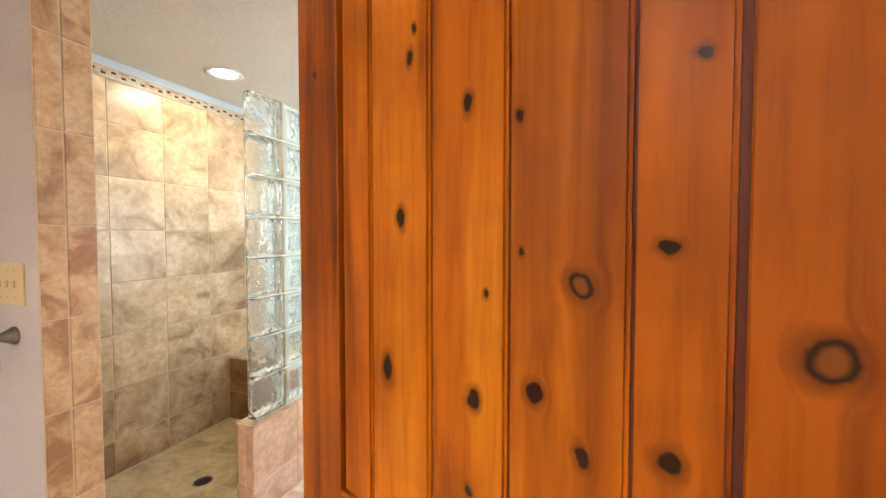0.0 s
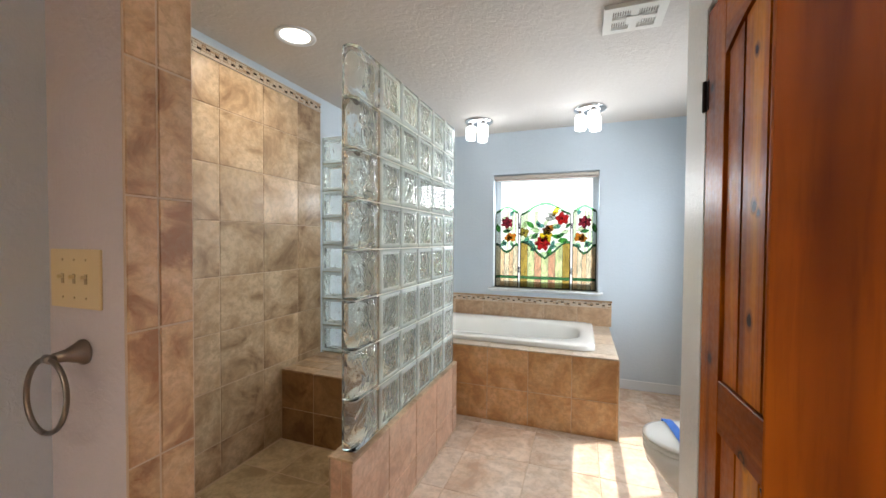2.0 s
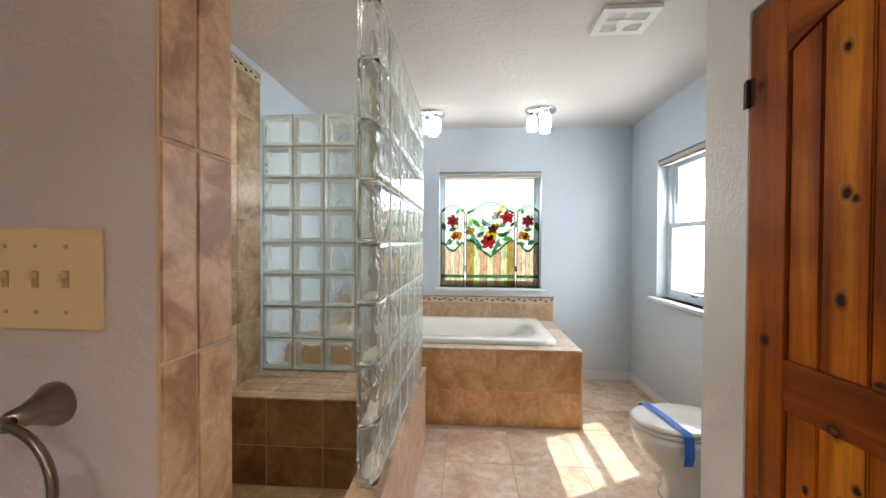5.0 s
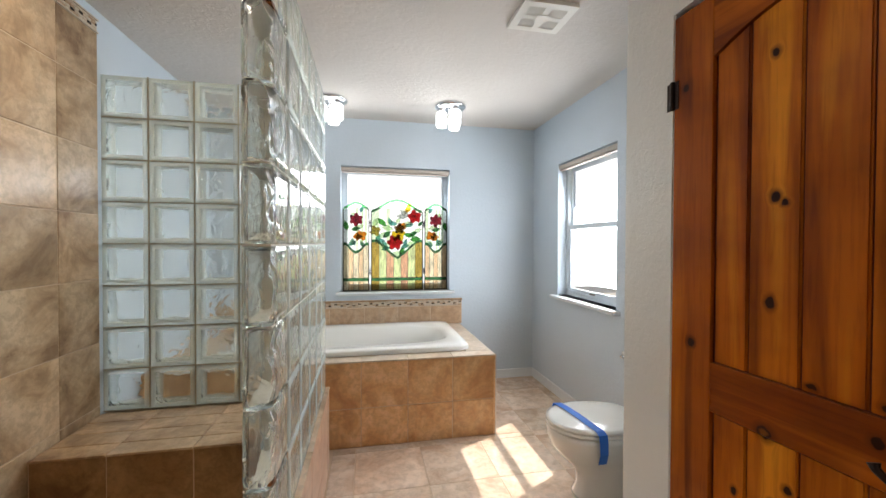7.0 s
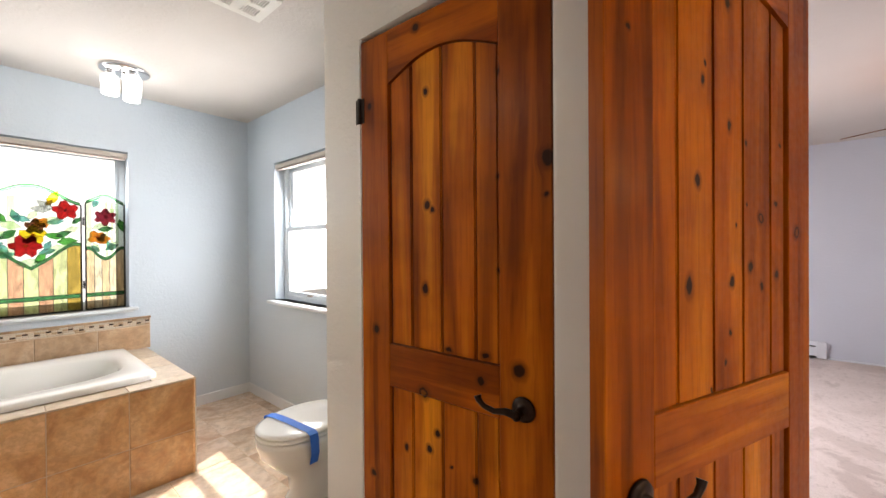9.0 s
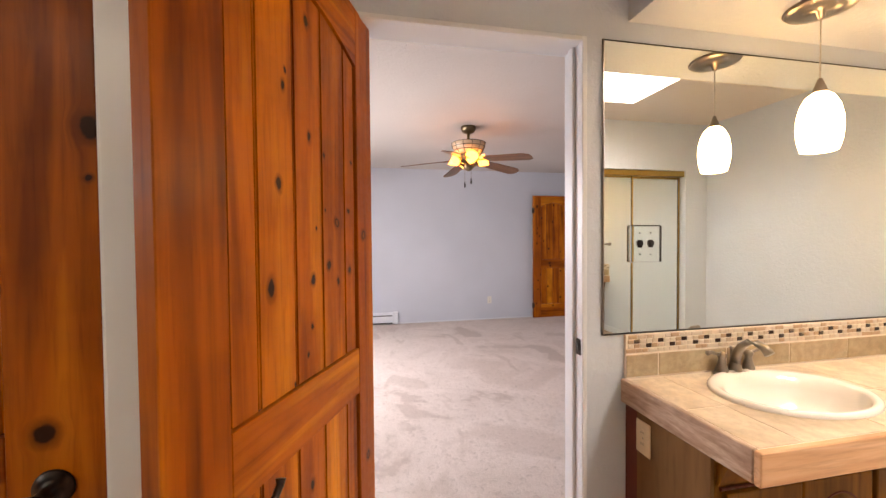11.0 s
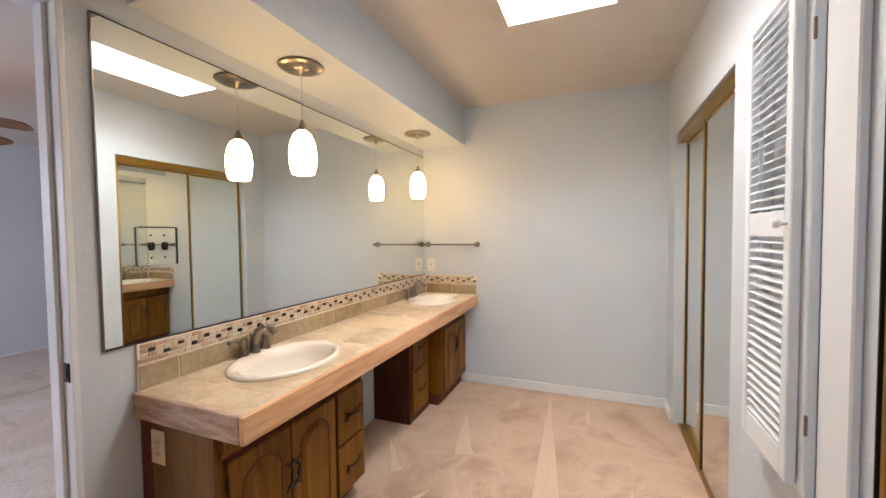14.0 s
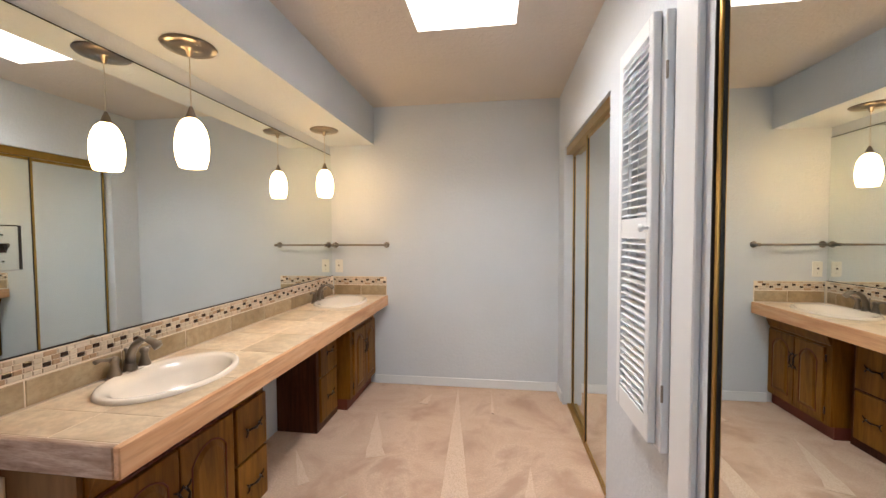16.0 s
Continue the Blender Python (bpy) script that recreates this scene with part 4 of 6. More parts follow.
def window(name, m, w, h, sash, depth, double):
    """Frame, sashes and panes. x across, z up from the sill, y outwards."""
    f = tagged(new(name), "", "", "", "structure")
    f.matrix_basis = m
    fw = 0.035
    part("window_frame", panel_with_holes("y", depth - 0.05, depth, 0, w, 0, h, [(fw, w - fw, fw, h - fw)]), FRAMEW, f)
    mid = h * 0.52 if double else h
    for z0, z1, y in (((fw, mid + 0.012, depth - 0.045), (mid - 0.012, h - fw, depth - 0.022)) if double else ((fw, h - fw, depth - 0.04),)):
        s = part("sash", panel_with_holes("y", y, y + 0.02, fw, w - fw, z0, z1, [(fw + sash, w - fw - sash, z0 + sash, z1 - sash)]), FRAMEW, f)
        pane = part("pane", box((fw + sash, y + 0.008, z0 + sash), (w - fw - sash, y + 0.011, z1 - sash)), PANE, s)
        pane.visible_shadow = False
    if double:
        part("sash_lock", tube([(w / 2 - 0.03, depth - 0.052, mid + 0.02), (w / 2, depth - 0.056, mid + 0.026), (w / 2 + 0.03, depth - 0.052, mid + 0.02)], 0.006), CHROME, f)
        part("lift_handle", box((w / 2 - 0.03, depth - 0.058, fw + 0.008), (w / 2 + 0.03, depth - 0.046, fw + 0.022), 0.002), NICKEL, f)
    part("blind_headrail", box((0.004, 0.004, h - 0.045), (w - 0.004, 0.05, h - 0.012), 0.004), BLIND, f)
    part("blind_stack", box((0.010, 0.008, h - 0.058), (w - 0.010, 0.046, h - 0.046), 0.002), BLIND_D, f)
    return f


w1 = window("window_north", pose(-1.32, NY, 0.878), 1.0, 1.137, 0.02, 0.15, False)
part("window_sill", box((-0.04, -0.05, -0.025), (1.045, 0.10, -0.003), 0.006, 2), TRIM, w1)
part("window_apron", box((-0.02, -0.012, -0.04), (1.02, 0.0, -0.026)), TRIM, w1)
w2 = window("window_east", pose(EX, 4.08, 0.878, 0, 0, -90), 0.79, 1.122, 0.032, 0.13, True)
part("window_sill", box((-0.045, -0.055, -0.03), (0.835, 0.08, -0.003), 0.006, 2), TRIM, w2)
# Unseen window, added where the bedroom's daylight lamp stands.
structure("window_bedroom", panel_with_holes("y", 2.03, 2.08, 1.6, 3.6, 0.8, 2.0, [(1.64, 2.58, 0.84, 1.96), (2.62, 3.56, 0.84, 1.96)]), TRIM)

# ---- stained glass screen ----
screen = thing("stained_glass_screen", "three-panel leaded stained glass screen with flowers on the window sill", "stained glass screen", pose(0, NY + 0.035, 0.8775))
LEAD_Y = 0.004


def glass_piece(parent, pts, material):
    bm = prism(pts, 0.001, 0.004, "y")
    ob = part("glass_piece", bm, material, parent)
    n = len(pts)
    return ob


def lead_line(parent, pts, r=0.0022):
    part("came", tube([(p[0], 0.0, p[1]) for p in pts], r, 5), LEAD, parent)


FLOWERS = []
LAYER = []


def petals(parent, cx, cz, r, n, material, centre, turn=0.0):
    FLOWERS.append((cx, cz, r))
    front = -0.0030 - 0.0003 * (len(FLOWERS) % 7)
    r *= 1.15
    for i in range(n):
        a = turn + 2 * math.pi * i / n
        da = math.pi / n
        pts = [(cx + 0.02 * r * math.cos(a), cz + 0.02 * r * math.sin(a)), (cx + 0.72 * r * math.cos(a - da), cz + 0.60 * r * math.sin(a - da)),
               (cx + r * math.cos(a - da * 0.3), cz + r * math.sin(a - da * 0.3)), (cx + 0.93 * r * math.cos(a + da * 0.35), cz + 0.93 * r * math.sin(a + da * 0.35)),
               (cx + 0.72 * r * math.cos(a + da), cz + 0.60 * r * math.sin(a + da))]
        bm = prism(pts, front, 0.0008, "y")
        part("petal", bm, material, parent)
        lead_line(parent, pts + pts[:1], 0.0011)
    part("flower_centre", prism([(cx + 0.15 * r * math.cos(k), cz + 0.15 * r * math.sin(k)) for k in np.linspace(0, 5.5, 8)], front - 0.0012, front - 0.0002, "y"), centre, parent)


def leaf(parent, cx, cz, l, a, material):
    l *= 1.1
    for fx, fz, fr in FLOWERS:
        far = math.hypot(cx - fx, cz - fz)
        if far < fr * 1.1 + 0.30 * l:
            k = (fr * 1.1 + 0.30 * l) / max(far, 0.01)
            cx, cz = fx + (cx - fx) * k, fz + (cz - fz) * k
    LAYER.append(0)
    step = 0.00022 * (len(LAYER) % 9)
    c, s = math.cos(a), math.sin(a)
    prof = [(-0.5, 0), (-0.2, 0.2), (0.1, 0.24), (0.5, 0), (0.1, -0.22), (-0.2, -0.2)]
    pts = [(cx + l * (u * c - v * s), cz + l * (u * s + v * c)) for u, v in prof]
    part("leaf_piece", prism(pts, -0.0008 - step, 0.0006 - step * 0.2, "y"), material, parent)
    lead_line(parent, pts + pts[:1], 0.0010)


def screen_panel(x0, x1, edge, peak, side, tip, strips, seed):
    """One hinged panel: planks of glass below a shield-shaped garland, arched green edge on top."""
    rnd = random.Random(seed)
    w = x1 - x0
    p = part("screen_panel", box((x0, -0.006, 0.0), (x1, 0.008, 0.010)), LEAD, screen, "black metal framed stained glass panel")
    part("upright", box((x0, -0.006, 0.010), (x0 + 0.008, 0.008, edge - 0.01)), LEAD, p)
    part("upright", box((x1 - 0.008, -0.006, 0.010), (x1, 0.008, edge - 0.01)), LEAD, p)
    part("foot", lathe([(0.008, -0.001), (0.009, 0.006)], 10), LEAD, p, m=pose(x0 + 0.02, 0, 0))

    def top(x):
        u = (x - x0) / w * 2 - 1
        return edge + (peak - edge) * (0.5 + 0.5 * math.cos(math.pi * u)) ** 0.8

    def low(x):
        u = abs((x - x0) / w * 2 - 1)
        return tip + (side - tip) * min(1.0, u * 1.15) ** 0.75 - 0.014 * math.sin(u * math.pi * 2)
    n = 14
    xs = [x0 + 0.008 + (w - 0.016) * i / n for i in range(n + 1)]
    for i in range(n):
        a, b2 = xs[i], xs[i + 1]
        part("green_edge", prism([(a, top(a) - 0.020), (b2, top(b2) - 0.020), (b2, top(b2)), (a, top(a))], 0.0, 0.005, "y"), SG_GREEN, p)
        part("green_edge", prism([(a, low(a) - 0.010), (b2, low(b2) - 0.010), (b2, low(b2) + 0.012), (a, low(a) + 0.012)], 0.0, 0.005, "y"), SG_GREEN, p)
        glass_piece(p, [(a, low(a) + 0.013), (b2, low(b2) + 0.013), (b2, top(b2) - 0.021), (a, top(a) - 0.021)], SG_CLEAR if rnd.random() < 0.75 else SG_PALE)
    lead_line(p, [(x, top(x)) for x in xs], 0.003)
    lead_line(p, [(x, top(x) - 0.020) for x in xs])
    lead_line(p, [(x, low(x) - 0.010) for x in xs])
    lead_line(p, [(x, low(x) + 0.012) for x in xs])
    ss = [x0 + 0.008 + (w - 0.016) * i / strips for i in range(strips + 1)]
    for i, (a, b2) in enumerate(zip(ss, ss[1:])):
        mm = SG_AMBER if strips > 5 and i in (0, strips - 1) else SG_PLANKS[(i * 3 + seed) % 6]
        pts = [(x, low(x) - 0.011) for x in np.linspace(b2, a, 4)]
        glass_piece(p, [(a, 0.118), (b2, 0.118), *pts], mm)
        glass_piece(p, [(a, 0.010), (b2, 0.010), (b2, 0.092), (a, 0.092)], mm)
        part("green_band", prism([(a, 0.093), (b2, 0.093), (b2, 0.117), (a, 0.117)], 0.0, 0.005, "y"), SG_GREEN, p)
        lead_line(p, [(b2, 0.010), (b2, low(b2) - 0.012)], 0.0016)
    lead_line(p, [(x0 + 0.008, 0.092), (x1 - 0.008, 0.092)])
    lead_line(p, [(x0 + 0.008, 0.118), (x1 - 0.008, 0.118)])
    return p


pc = screen_panel(-1.052, -0.568, 0.745, 0.848, 0.455, 0.300, 7, 2)
pl = screen_panel(-1.305, -1.066, 0.765, 0.815, 0.425, 0.355, 5, 3)
pr = screen_panel(-0.554, -0.335, 0.765, 0.815, 0.425, 0.355, 5, 6)
petals(pc, -1.013, 0.555, 0.046, 4, SG_AMBER, SG_BROWN, 0.5)
petals(pc, -0.790, 0.575, 0.046, 5, SG_BROWN, SG_AMBER, 0.3)
petals(pc, -0.765, 0.600, 0.036, 4, SG_ORANGE, SG_YELLOW, 0.9)
petals(pc, -0.800, 0.520, 0.058, 5, SG_YELLOW, SG_ORANGE, 0.35)
petals(pc, -0.832, 0.448, 0.068, 6, SG_RED, SG_ORANGE, 0.0)
petals(pc, -0.648, 0.690, 0.060, 5, SG_RED, SG_WINE, 0.5)
for x, z, l, a, m_ in ((-0.825, 0.385, 0.11, 0.2, SG_PALE), (-0.770, 0.375, 0.08, 0.9, SG_LEAF), (-0.690, 0.430, 0.10, 0.5, SG_PALE), (-0.900, 0.420, 0.09, -0.6, SG_PALE),
                       (-0.725, 0.620, 0.10, 0.3, SG_PALE), (-0.900, 0.580, 0.10, -0.2, SG_PALE), (-0.960, 0.520, 0.08, 0.8, SG_PALE), (-0.800, 0.650, 0.07, 0.9, SG_PALE),
                       (-1.010, 0.620, 0.09, 1.0, SG_PALE), (-0.620, 0.560, 0.08, 0.4, SG_PALE)):
    leaf(pc, x, z, l, a, m_)
for x, z, l, a, m_ in ((-0.690, 0.745, 0.10, 1.1, SG_YELLOW), (-0.745, 0.720, 0.09, 2.5, SG_CLEARB), (-0.765, 0.690, 0.09, -0.1, SG_CLEARB), (-0.725, 0.735, 0.05, 0.9, SG_AMBER), (-0.876, 0.640, 0.08, 1.9, SG_TEAL),
                       (-0.838, 0.615, 0.08, -0.3, SG_TEAL), (-0.952, 0.635, 0.10, 2.4, SG_LEAF), (-0.900, 0.515, 0.09, 0.7, SG_GREEN), (-0.700, 0.515, 0.09, -0.2, SG_LEAF), (-0.640, 0.480, 0.10, 0.1, SG_LEAF),
                       (-0.660, 0.530, 0.08, 0.4, SG_GREEN), (-0.760, 0.420, 0.08, 0.3, SG_TEAL), (-0.735, 0.450, 0.07, 1.2, SG_TEAL), (-0.905, 0.440, 0.07, 2.2, SG_TEAL), (-0.895, 0.405, 0.08, 0.3, SG_TEAL),
                       (-0.990, 0.485, 0.09, 1.2, SG_TEAL), (-0.965, 0.460, 0.08, 0.2, SG_TEAL), (-0.605, 0.635, 0.06, 0.8, SG_GREEN), (-0.690, 0.620, 0.08, 0.2, SG_TEAL)):
    leaf(pc, x, z, l, a, m_)
for pp, cx in ((pl, -1.185), (pr, -0.445)):
    k = 1 if pp is pl else -1
    for dx, z, l, a, m_ in ((0.03, 0.590, 0.08, 0.4, SG_PALE), (-0.04, 0.450, 0.07, 1.0, SG_PALE), (0.05, 0.440, 0.07, 2.0, SG_PALE), (-0.03, 0.700, 0.06, 0.6, SG_PALE)):
        leaf(pp, cx + k * dx, z, l, a, m_)
    petals(pp, cx, 0.655, 0.056, 6, SG_WINE, SG_RED, 0.5)
    petals(pp, cx + k * 0.045, 0.510, 0.046, 4, SG_ORANGE, SG_RED, 0.6)
    petals(pp, cx + k * 0.010, 0.500, 0.034, 4, SG_ORANGE, SG_WINE, 0.1)
    leaf(pp, cx + k * 0.05, 0.755, 0.07, 1.2, SG_TEAL)
    leaf(pp, cx, 0.575, 0.08, 0.2, SG_GREEN)
    leaf(pp, cx - k * 0.035, 0.440, 0.08, 0.5, SG_TEAL)
    leaf(pp, cx - k * 0.015, 0.465, 0.07, 2.0, SG_TEAL)
    leaf(pp, cx + k * 0.055, 0.430, 0.06, 2.3, SG_TEAL)
    leaf(pp, cx - k * 0.09, 0.600, 0.09, 1.8, SG_LEAF)
for x in (-1.059, -0.561):
    for z in (0.18, 0.62):
        part("screen_hinge", tube([(x, -0.004, z - 0.03), (x, -0.004, z + 0.03)], 0.005, 8), LEAD, screen)

# ---- toilet ----
toilet = thing("toilet", "white porcelain toilet with its lid closed beside the wall", "toilet", pose(EX + 0.045, 2.84, -0.002, 0, 0, 180) @ Matrix.Diagonal((1, 1, 0.95, 1)))


def oval_loft(rows, n=36):
    """Rings (x centre, half length, half width, z, squareness), lofted."""
    bm = bmesh.new()
    rings = []
    for cx, rx, ry, z, k in rows:
        ring = []
        for i in range(n):
            a = 2 * math.pi * i / n
            c, s = math.cos(a), math.sin(a)
            q = (abs(c) ** k + abs(s) ** k) ** (-1 / k)
            ring.append(bm.verts.new((cx + rx * c * q, ry * s * q, z)))
        rings.append(ring)
    for a, b2 in zip(rings, rings[1:]):
        for i in range(n):
            bm.faces.new((a[i], a[(i + 1) % n], b2[(i + 1) % n], b2[i]))
    bm.faces.new(rings[0][::-1])
    bm.faces.new(rings[-1])
    return bm


part("bowl", oval_loft([(0.40, 0.20, 0.105, 0.0, 3), (0.40, 0.195, 0.10, 0.02, 3), (0.405, 0.175, 0.088, 0.06, 2.6), (0.42, 0.175, 0.088, 0.15, 2.4), (0.455, 0.21, 0.115, 0.22, 2.2),
                        (0.485, 0.245, 0.160, 0.30, 2.1), (0.495, 0.25, 0.180, 0.36, 2.1), (0.495, 0.25, 0.182, 0.385, 2.1), (0.495, 0.235, 0.168, 0.392, 2.1)]), PORCELAIN, toilet, "", None, True)
part("seat", oval_loft([(0.495, 0.246, 0.180, 0.396, 2.1), (0.495, 0.253, 0.187, 0.402, 2.1), (0.495, 0.252, 0.186, 0.412, 2.1), (0.495, 0.24, 0.176, 0.416, 2.1)]), PORCELAIN, toilet, "", None, True)
part("lid", oval_loft([(0.492, 0.246, 0.182, 0.420, 2.1), (0.492, 0.256, 0.190, 0.424, 2.1), (0.492, 0.255, 0.189, 0.436, 2.1), (0.492, 0.235, 0.170, 0.442, 2.1), (0.492, 0.1, 0.07, 0.445, 2.1)]), PORCELAIN, toilet, "", None, True)
part("tank", box((0.055, -0.17, 0.38), (0.20, 0.17, 0.70), 0.02, 3), PORCELAIN, toilet, "", None, True)
part("tank_lid", box((0.052, -0.178, 0.701), (0.207, 0.178, 0.73), 0.012, 3), PORCELAIN, toilet, "", None, True)
part("foot", oval_loft([(0.26, 0.23, 0.10, 0.0, 4), (0.26, 0.22, 0.09, 0.08, 4), (0.22, 0.20, 0.09, 0.25, 4), (0.18, 0.17, 0.12, 0.385, 4)]), PORCELAIN, toilet, "", None, True)
part("flush_lever", tube([(0.20, 0.12, 0.65), (0.222, 0.12, 0.65), (0.225, 0.06, 0.645)], 0.006), CHROME, toilet)


def strip(pts, width, axis, thick=0.0008):
    bm = bmesh.new()
    rows = []
    for p in pts:
        p = Vector(p)
        o = Vector(axis) * width / 2
        rows.append((bm.verts.new(p - o), bm.verts.new(p + o)))
    for a, b2 in zip(rows, rows[1:]):
        bm.faces.new((a[0], a[1], b2[1], b2[0]))
    r = bmesh.ops.extrude_face_region(bm, geom=bm.faces[:])
    bmesh.ops.translate(bm, verts=[v for v in r["geom"] if isinstance(v, bmesh.types.BMVert)], vec=(0, 0, thick))
    return bm


tape = thing("painters_tape", "blue masking tape strip across the closed toilet lid", "tape", pose(0, -0.01, 0) @ Matrix.Diagonal((1, 1, 0.953, 1)))
tx = -0.035
ty = -0.012
part("strip", strip([(tx, ty + 3.045, 0.415), (tx, ty + 3.040, 0.436), (tx, ty + 3.01, 0.4425), (tx + 0.01, ty + 2.95, 0.4460), (tx + 0.02, ty + 2.85, 0.4465), (tx + 0.03, ty + 2.74, 0.4450), (tx + 0.04, ty + 2.690, 0.4405), (tx + 0.042, ty + 2.665, 0.430),
                     (tx + 0.045, ty + 2.662, 0.39), (tx + 0.05, ty + 2.667, 0.33), (tx + 0.055, ty + 2.690, 0.27)], 0.045, (1, 0, 0)), TAPE, tape)
valve = thing("water_valve", "small chrome fitting on the wall above the toilet", "valve", pose(EX, 3.17, 0.60, 0, -90))
part("rose", lathe([(0.018, 0), (0.018, 0.004), (0.01, 0.006), (0.009, 0.03)], 16), CHROME, valve, "", None, True)
part("hook", tube([(0, 0, 0.03), (0.0, 0, 0.045), (0.015, 0, 0.05)], 0.006), CHROME, valve)

# ---- bath ceiling ----


def cluster_lamp(m):
    c = thing("ceiling_light", "chrome ceiling light with three lit frosted glass cylinders", "ceiling light", m, "bath ceiling lights")
    part("canopy", lathe([(0.125, 0), (0.13, -0.006), (0.125, -0.018), (0.10, -0.026), (0.03, -0.028)], 36), CHROME, c, "", None, True)
    part("hub", lathe([(0.018, -0.02), (0.018, -0.06), (0.008, -0.066)], 16), CHROME, c, "", None, True)
    for i in range(3):
        a = 0.9 + i * 2.0944
        x, y = 0.072 * math.cos(a), 0.072 * math.sin(a)
        s = part("shade", lathe([(0.020, -0.055), (0.040, -0.060), (0.044, -0.070), (0.044, -0.165), (0.040, -0.172), (0.01, -0.172)], 24), SHADE_C, c, "lit frosted glass cylinder shade", pose(x, y, 0), True)
        part("cap", lathe([(0.022, -0.026), (0.026, -0.034), (0.026, -0.050), (0.02, -0.052)], 20), CHROME, s, "", None, True)
    return c


cl = cluster_lamp(pose(-0.42, 4.10, H))
copy_thing(cl, pose(-1.365, 4.14, H, 0, 0, 25))
down = thing("downlight", "lit round recessed downlight in the shower ceiling", "downlight", pose(-1.925, 2.41, H))
part("trim_ring", lathe([(0.105, 0), (0.107, -0.005), (0.098, -0.010), (0.078, -0.004), (0.076, -0.001)], 36, False), TRIM, down, "", None, True)
part("lens", lathe([(0.001, -0.006), (0.05, -0.005), (0.076, -0.002)], 28, False), LENS, down, "", None, True)
vent = thing("exhaust_vent", "off-white plastic exhaust fan grille on the bath ceiling", "ceiling vent", pose(-0.25, 2.79, H))
part("frame", panel_with_holes("z", -0.022, -0.002, -0.135, 0.135, -0.115, 0.115, [(-0.095, -0.018, -0.08, -0.014), (0.018, 0.095, -0.08, -0.014), (-0.095, -0.018, 0.014, 0.08), (0.018, 0.095, 0.014, 0.08)]), WHITEP, vent)
part("backing", box((-0.10, -0.085, -0.008), (0.10, 0.085, -0.003)), BLIND_D, vent)
part("centre_cover", box((-0.035, -0.03, -0.026), (0.035, 0.03, -0.0225), 0.001), WHITEP, vent)
for sx in (-1, 1):
    for sy in (-1, 1):
        for k in range(7):
            x = sx * (0.024 + k * 0.0105)
            part("slat", box((x - 0.0025, min(sy * 0.015, sy * 0.079), -0.020), (x + 0.0025, max(sy * 0.015, sy * 0.079), -0.010)), WHITEP, vent)

# ---- switch and towel ring by the shower ----
sw = thing("light_switch", "ivory three-gang light switch plate on the wall", "light switch", pose(-1.622, PY0, 1.252))
part("plate", box((-0.098, -0.007, -0.072), (0.098, 0, 0.072), 0.003, 2), IVORY, sw)
for i in (-1, 0, 1):
    x = i * 0.046
    t_ = part("toggle_slot", box((x - 0.005, -0.0085, -0.012), (x + 0.005, -0.0071, 0.012)), IVORY_D, sw)
    part("toggle", box((x - 0.004, -0.020, 0.001), (x + 0.004, -0.0086, 0.010), 0.001), IVORY, t_)
    for z in (-0.046, 0.046):
        part("screw", lathe([(0.0032, 0), (0.0028, 0.0012)], 10), IVORY_D, sw, m=pose(x, -0.007, z, 90))
ring = thing("towel_ring", "brushed nickel towel ring on the white wall", "towel ring", pose(-1.600, PY0, 1.075))
part("rose", lathe([(0.031, 0), (0.031, 0.006), (0.024, 0.016), (0.015, 0.036), (0.011, 0.060)], 28), NICKEL, ring, "", pose(0, 0, 0, 90), True)
part("knuckle", tube([(-0.012, -0.066, 0.0), (0.012, -0.066, 0.0)], 0.010, 14), NICKEL, ring, "", None, True)
part("hoop", tube([(0.078 * math.sin(a), -0.068 - 0.004 * (1 - math.cos(a)), -0.082 + 0.082 * math.cos(a)) for a in np.linspace(0, 2 * math.pi, 41)], 0.0058, 12), NICKEL, ring, "", None, True)

# ---- vanity ----
counter = thing("vanity_counter", "long tan tiled vanity counter with a natural oak edge", "counter")
CXF, CY0 = -0.155, -0.01
S1, S2 = (0.125, -0.478), (0.125, -2.075)


def pierced(x0, x1, y0, y1, z0, z1, cell=0.0125):
    """A slab left open under the two basins, in small steps that their rims cover."""
    nx, ny = max(1, round((x1 - x0) / cell)), max(1, round((y1 - y0) / cell))
    xs = [x0 + (x1 - x0) * i / nx for i in range(nx + 1)]
    ys = [y0 + (y1 - y0) * i / ny for i in range(ny + 1)]
    solid = {(i, j): min(math.hypot(((xs[i] + xs[i + 1]) / 2 - a) / 0.179, ((ys[j] + ys[j + 1]) / 2 - b) / 0.240) for a, b in (S1, S2)) > 1 for i in range(nx) for j in range(ny)}
    bm = bmesh.new()
    cache = {}

    def vert(z, i, j):
        if (z, i, j) not in cache:
            cache[z, i, j] = bm.verts.new((xs[i], ys[j], z))
        return cache[z, i, j]
    for (i, j), s in solid.items():
        if not s:
            continue
        for z in (z0, z1):
            bm.faces.new((vert(z, i, j), vert(z, i + 1, j), vert(z, i + 1, j + 1), vert(z, i, j + 1)))
        for di, dj, a, b2 in ((-1, 0, (i, j), (i, j + 1)), (1, 0, (i + 1, j), (i + 1, j + 1)), (0, -1, (i, j), (i + 1, j)), (0, 1, (i, j + 1), (i + 1, j + 1))):
            if not solid.get((i + di, j + dj), False):
                bm.faces.new((vert(z0, *a), vert(z0, *b2), vert(z1, *b2), vert(z1, *a)))
    return bm


part("core", pierced(CXF + 0.020, VX - 0.002, SY + 0.002, CY0 - 0.020, CT - 0.085, CT - 0.0032, 0.0150), GROUT_L, counter)


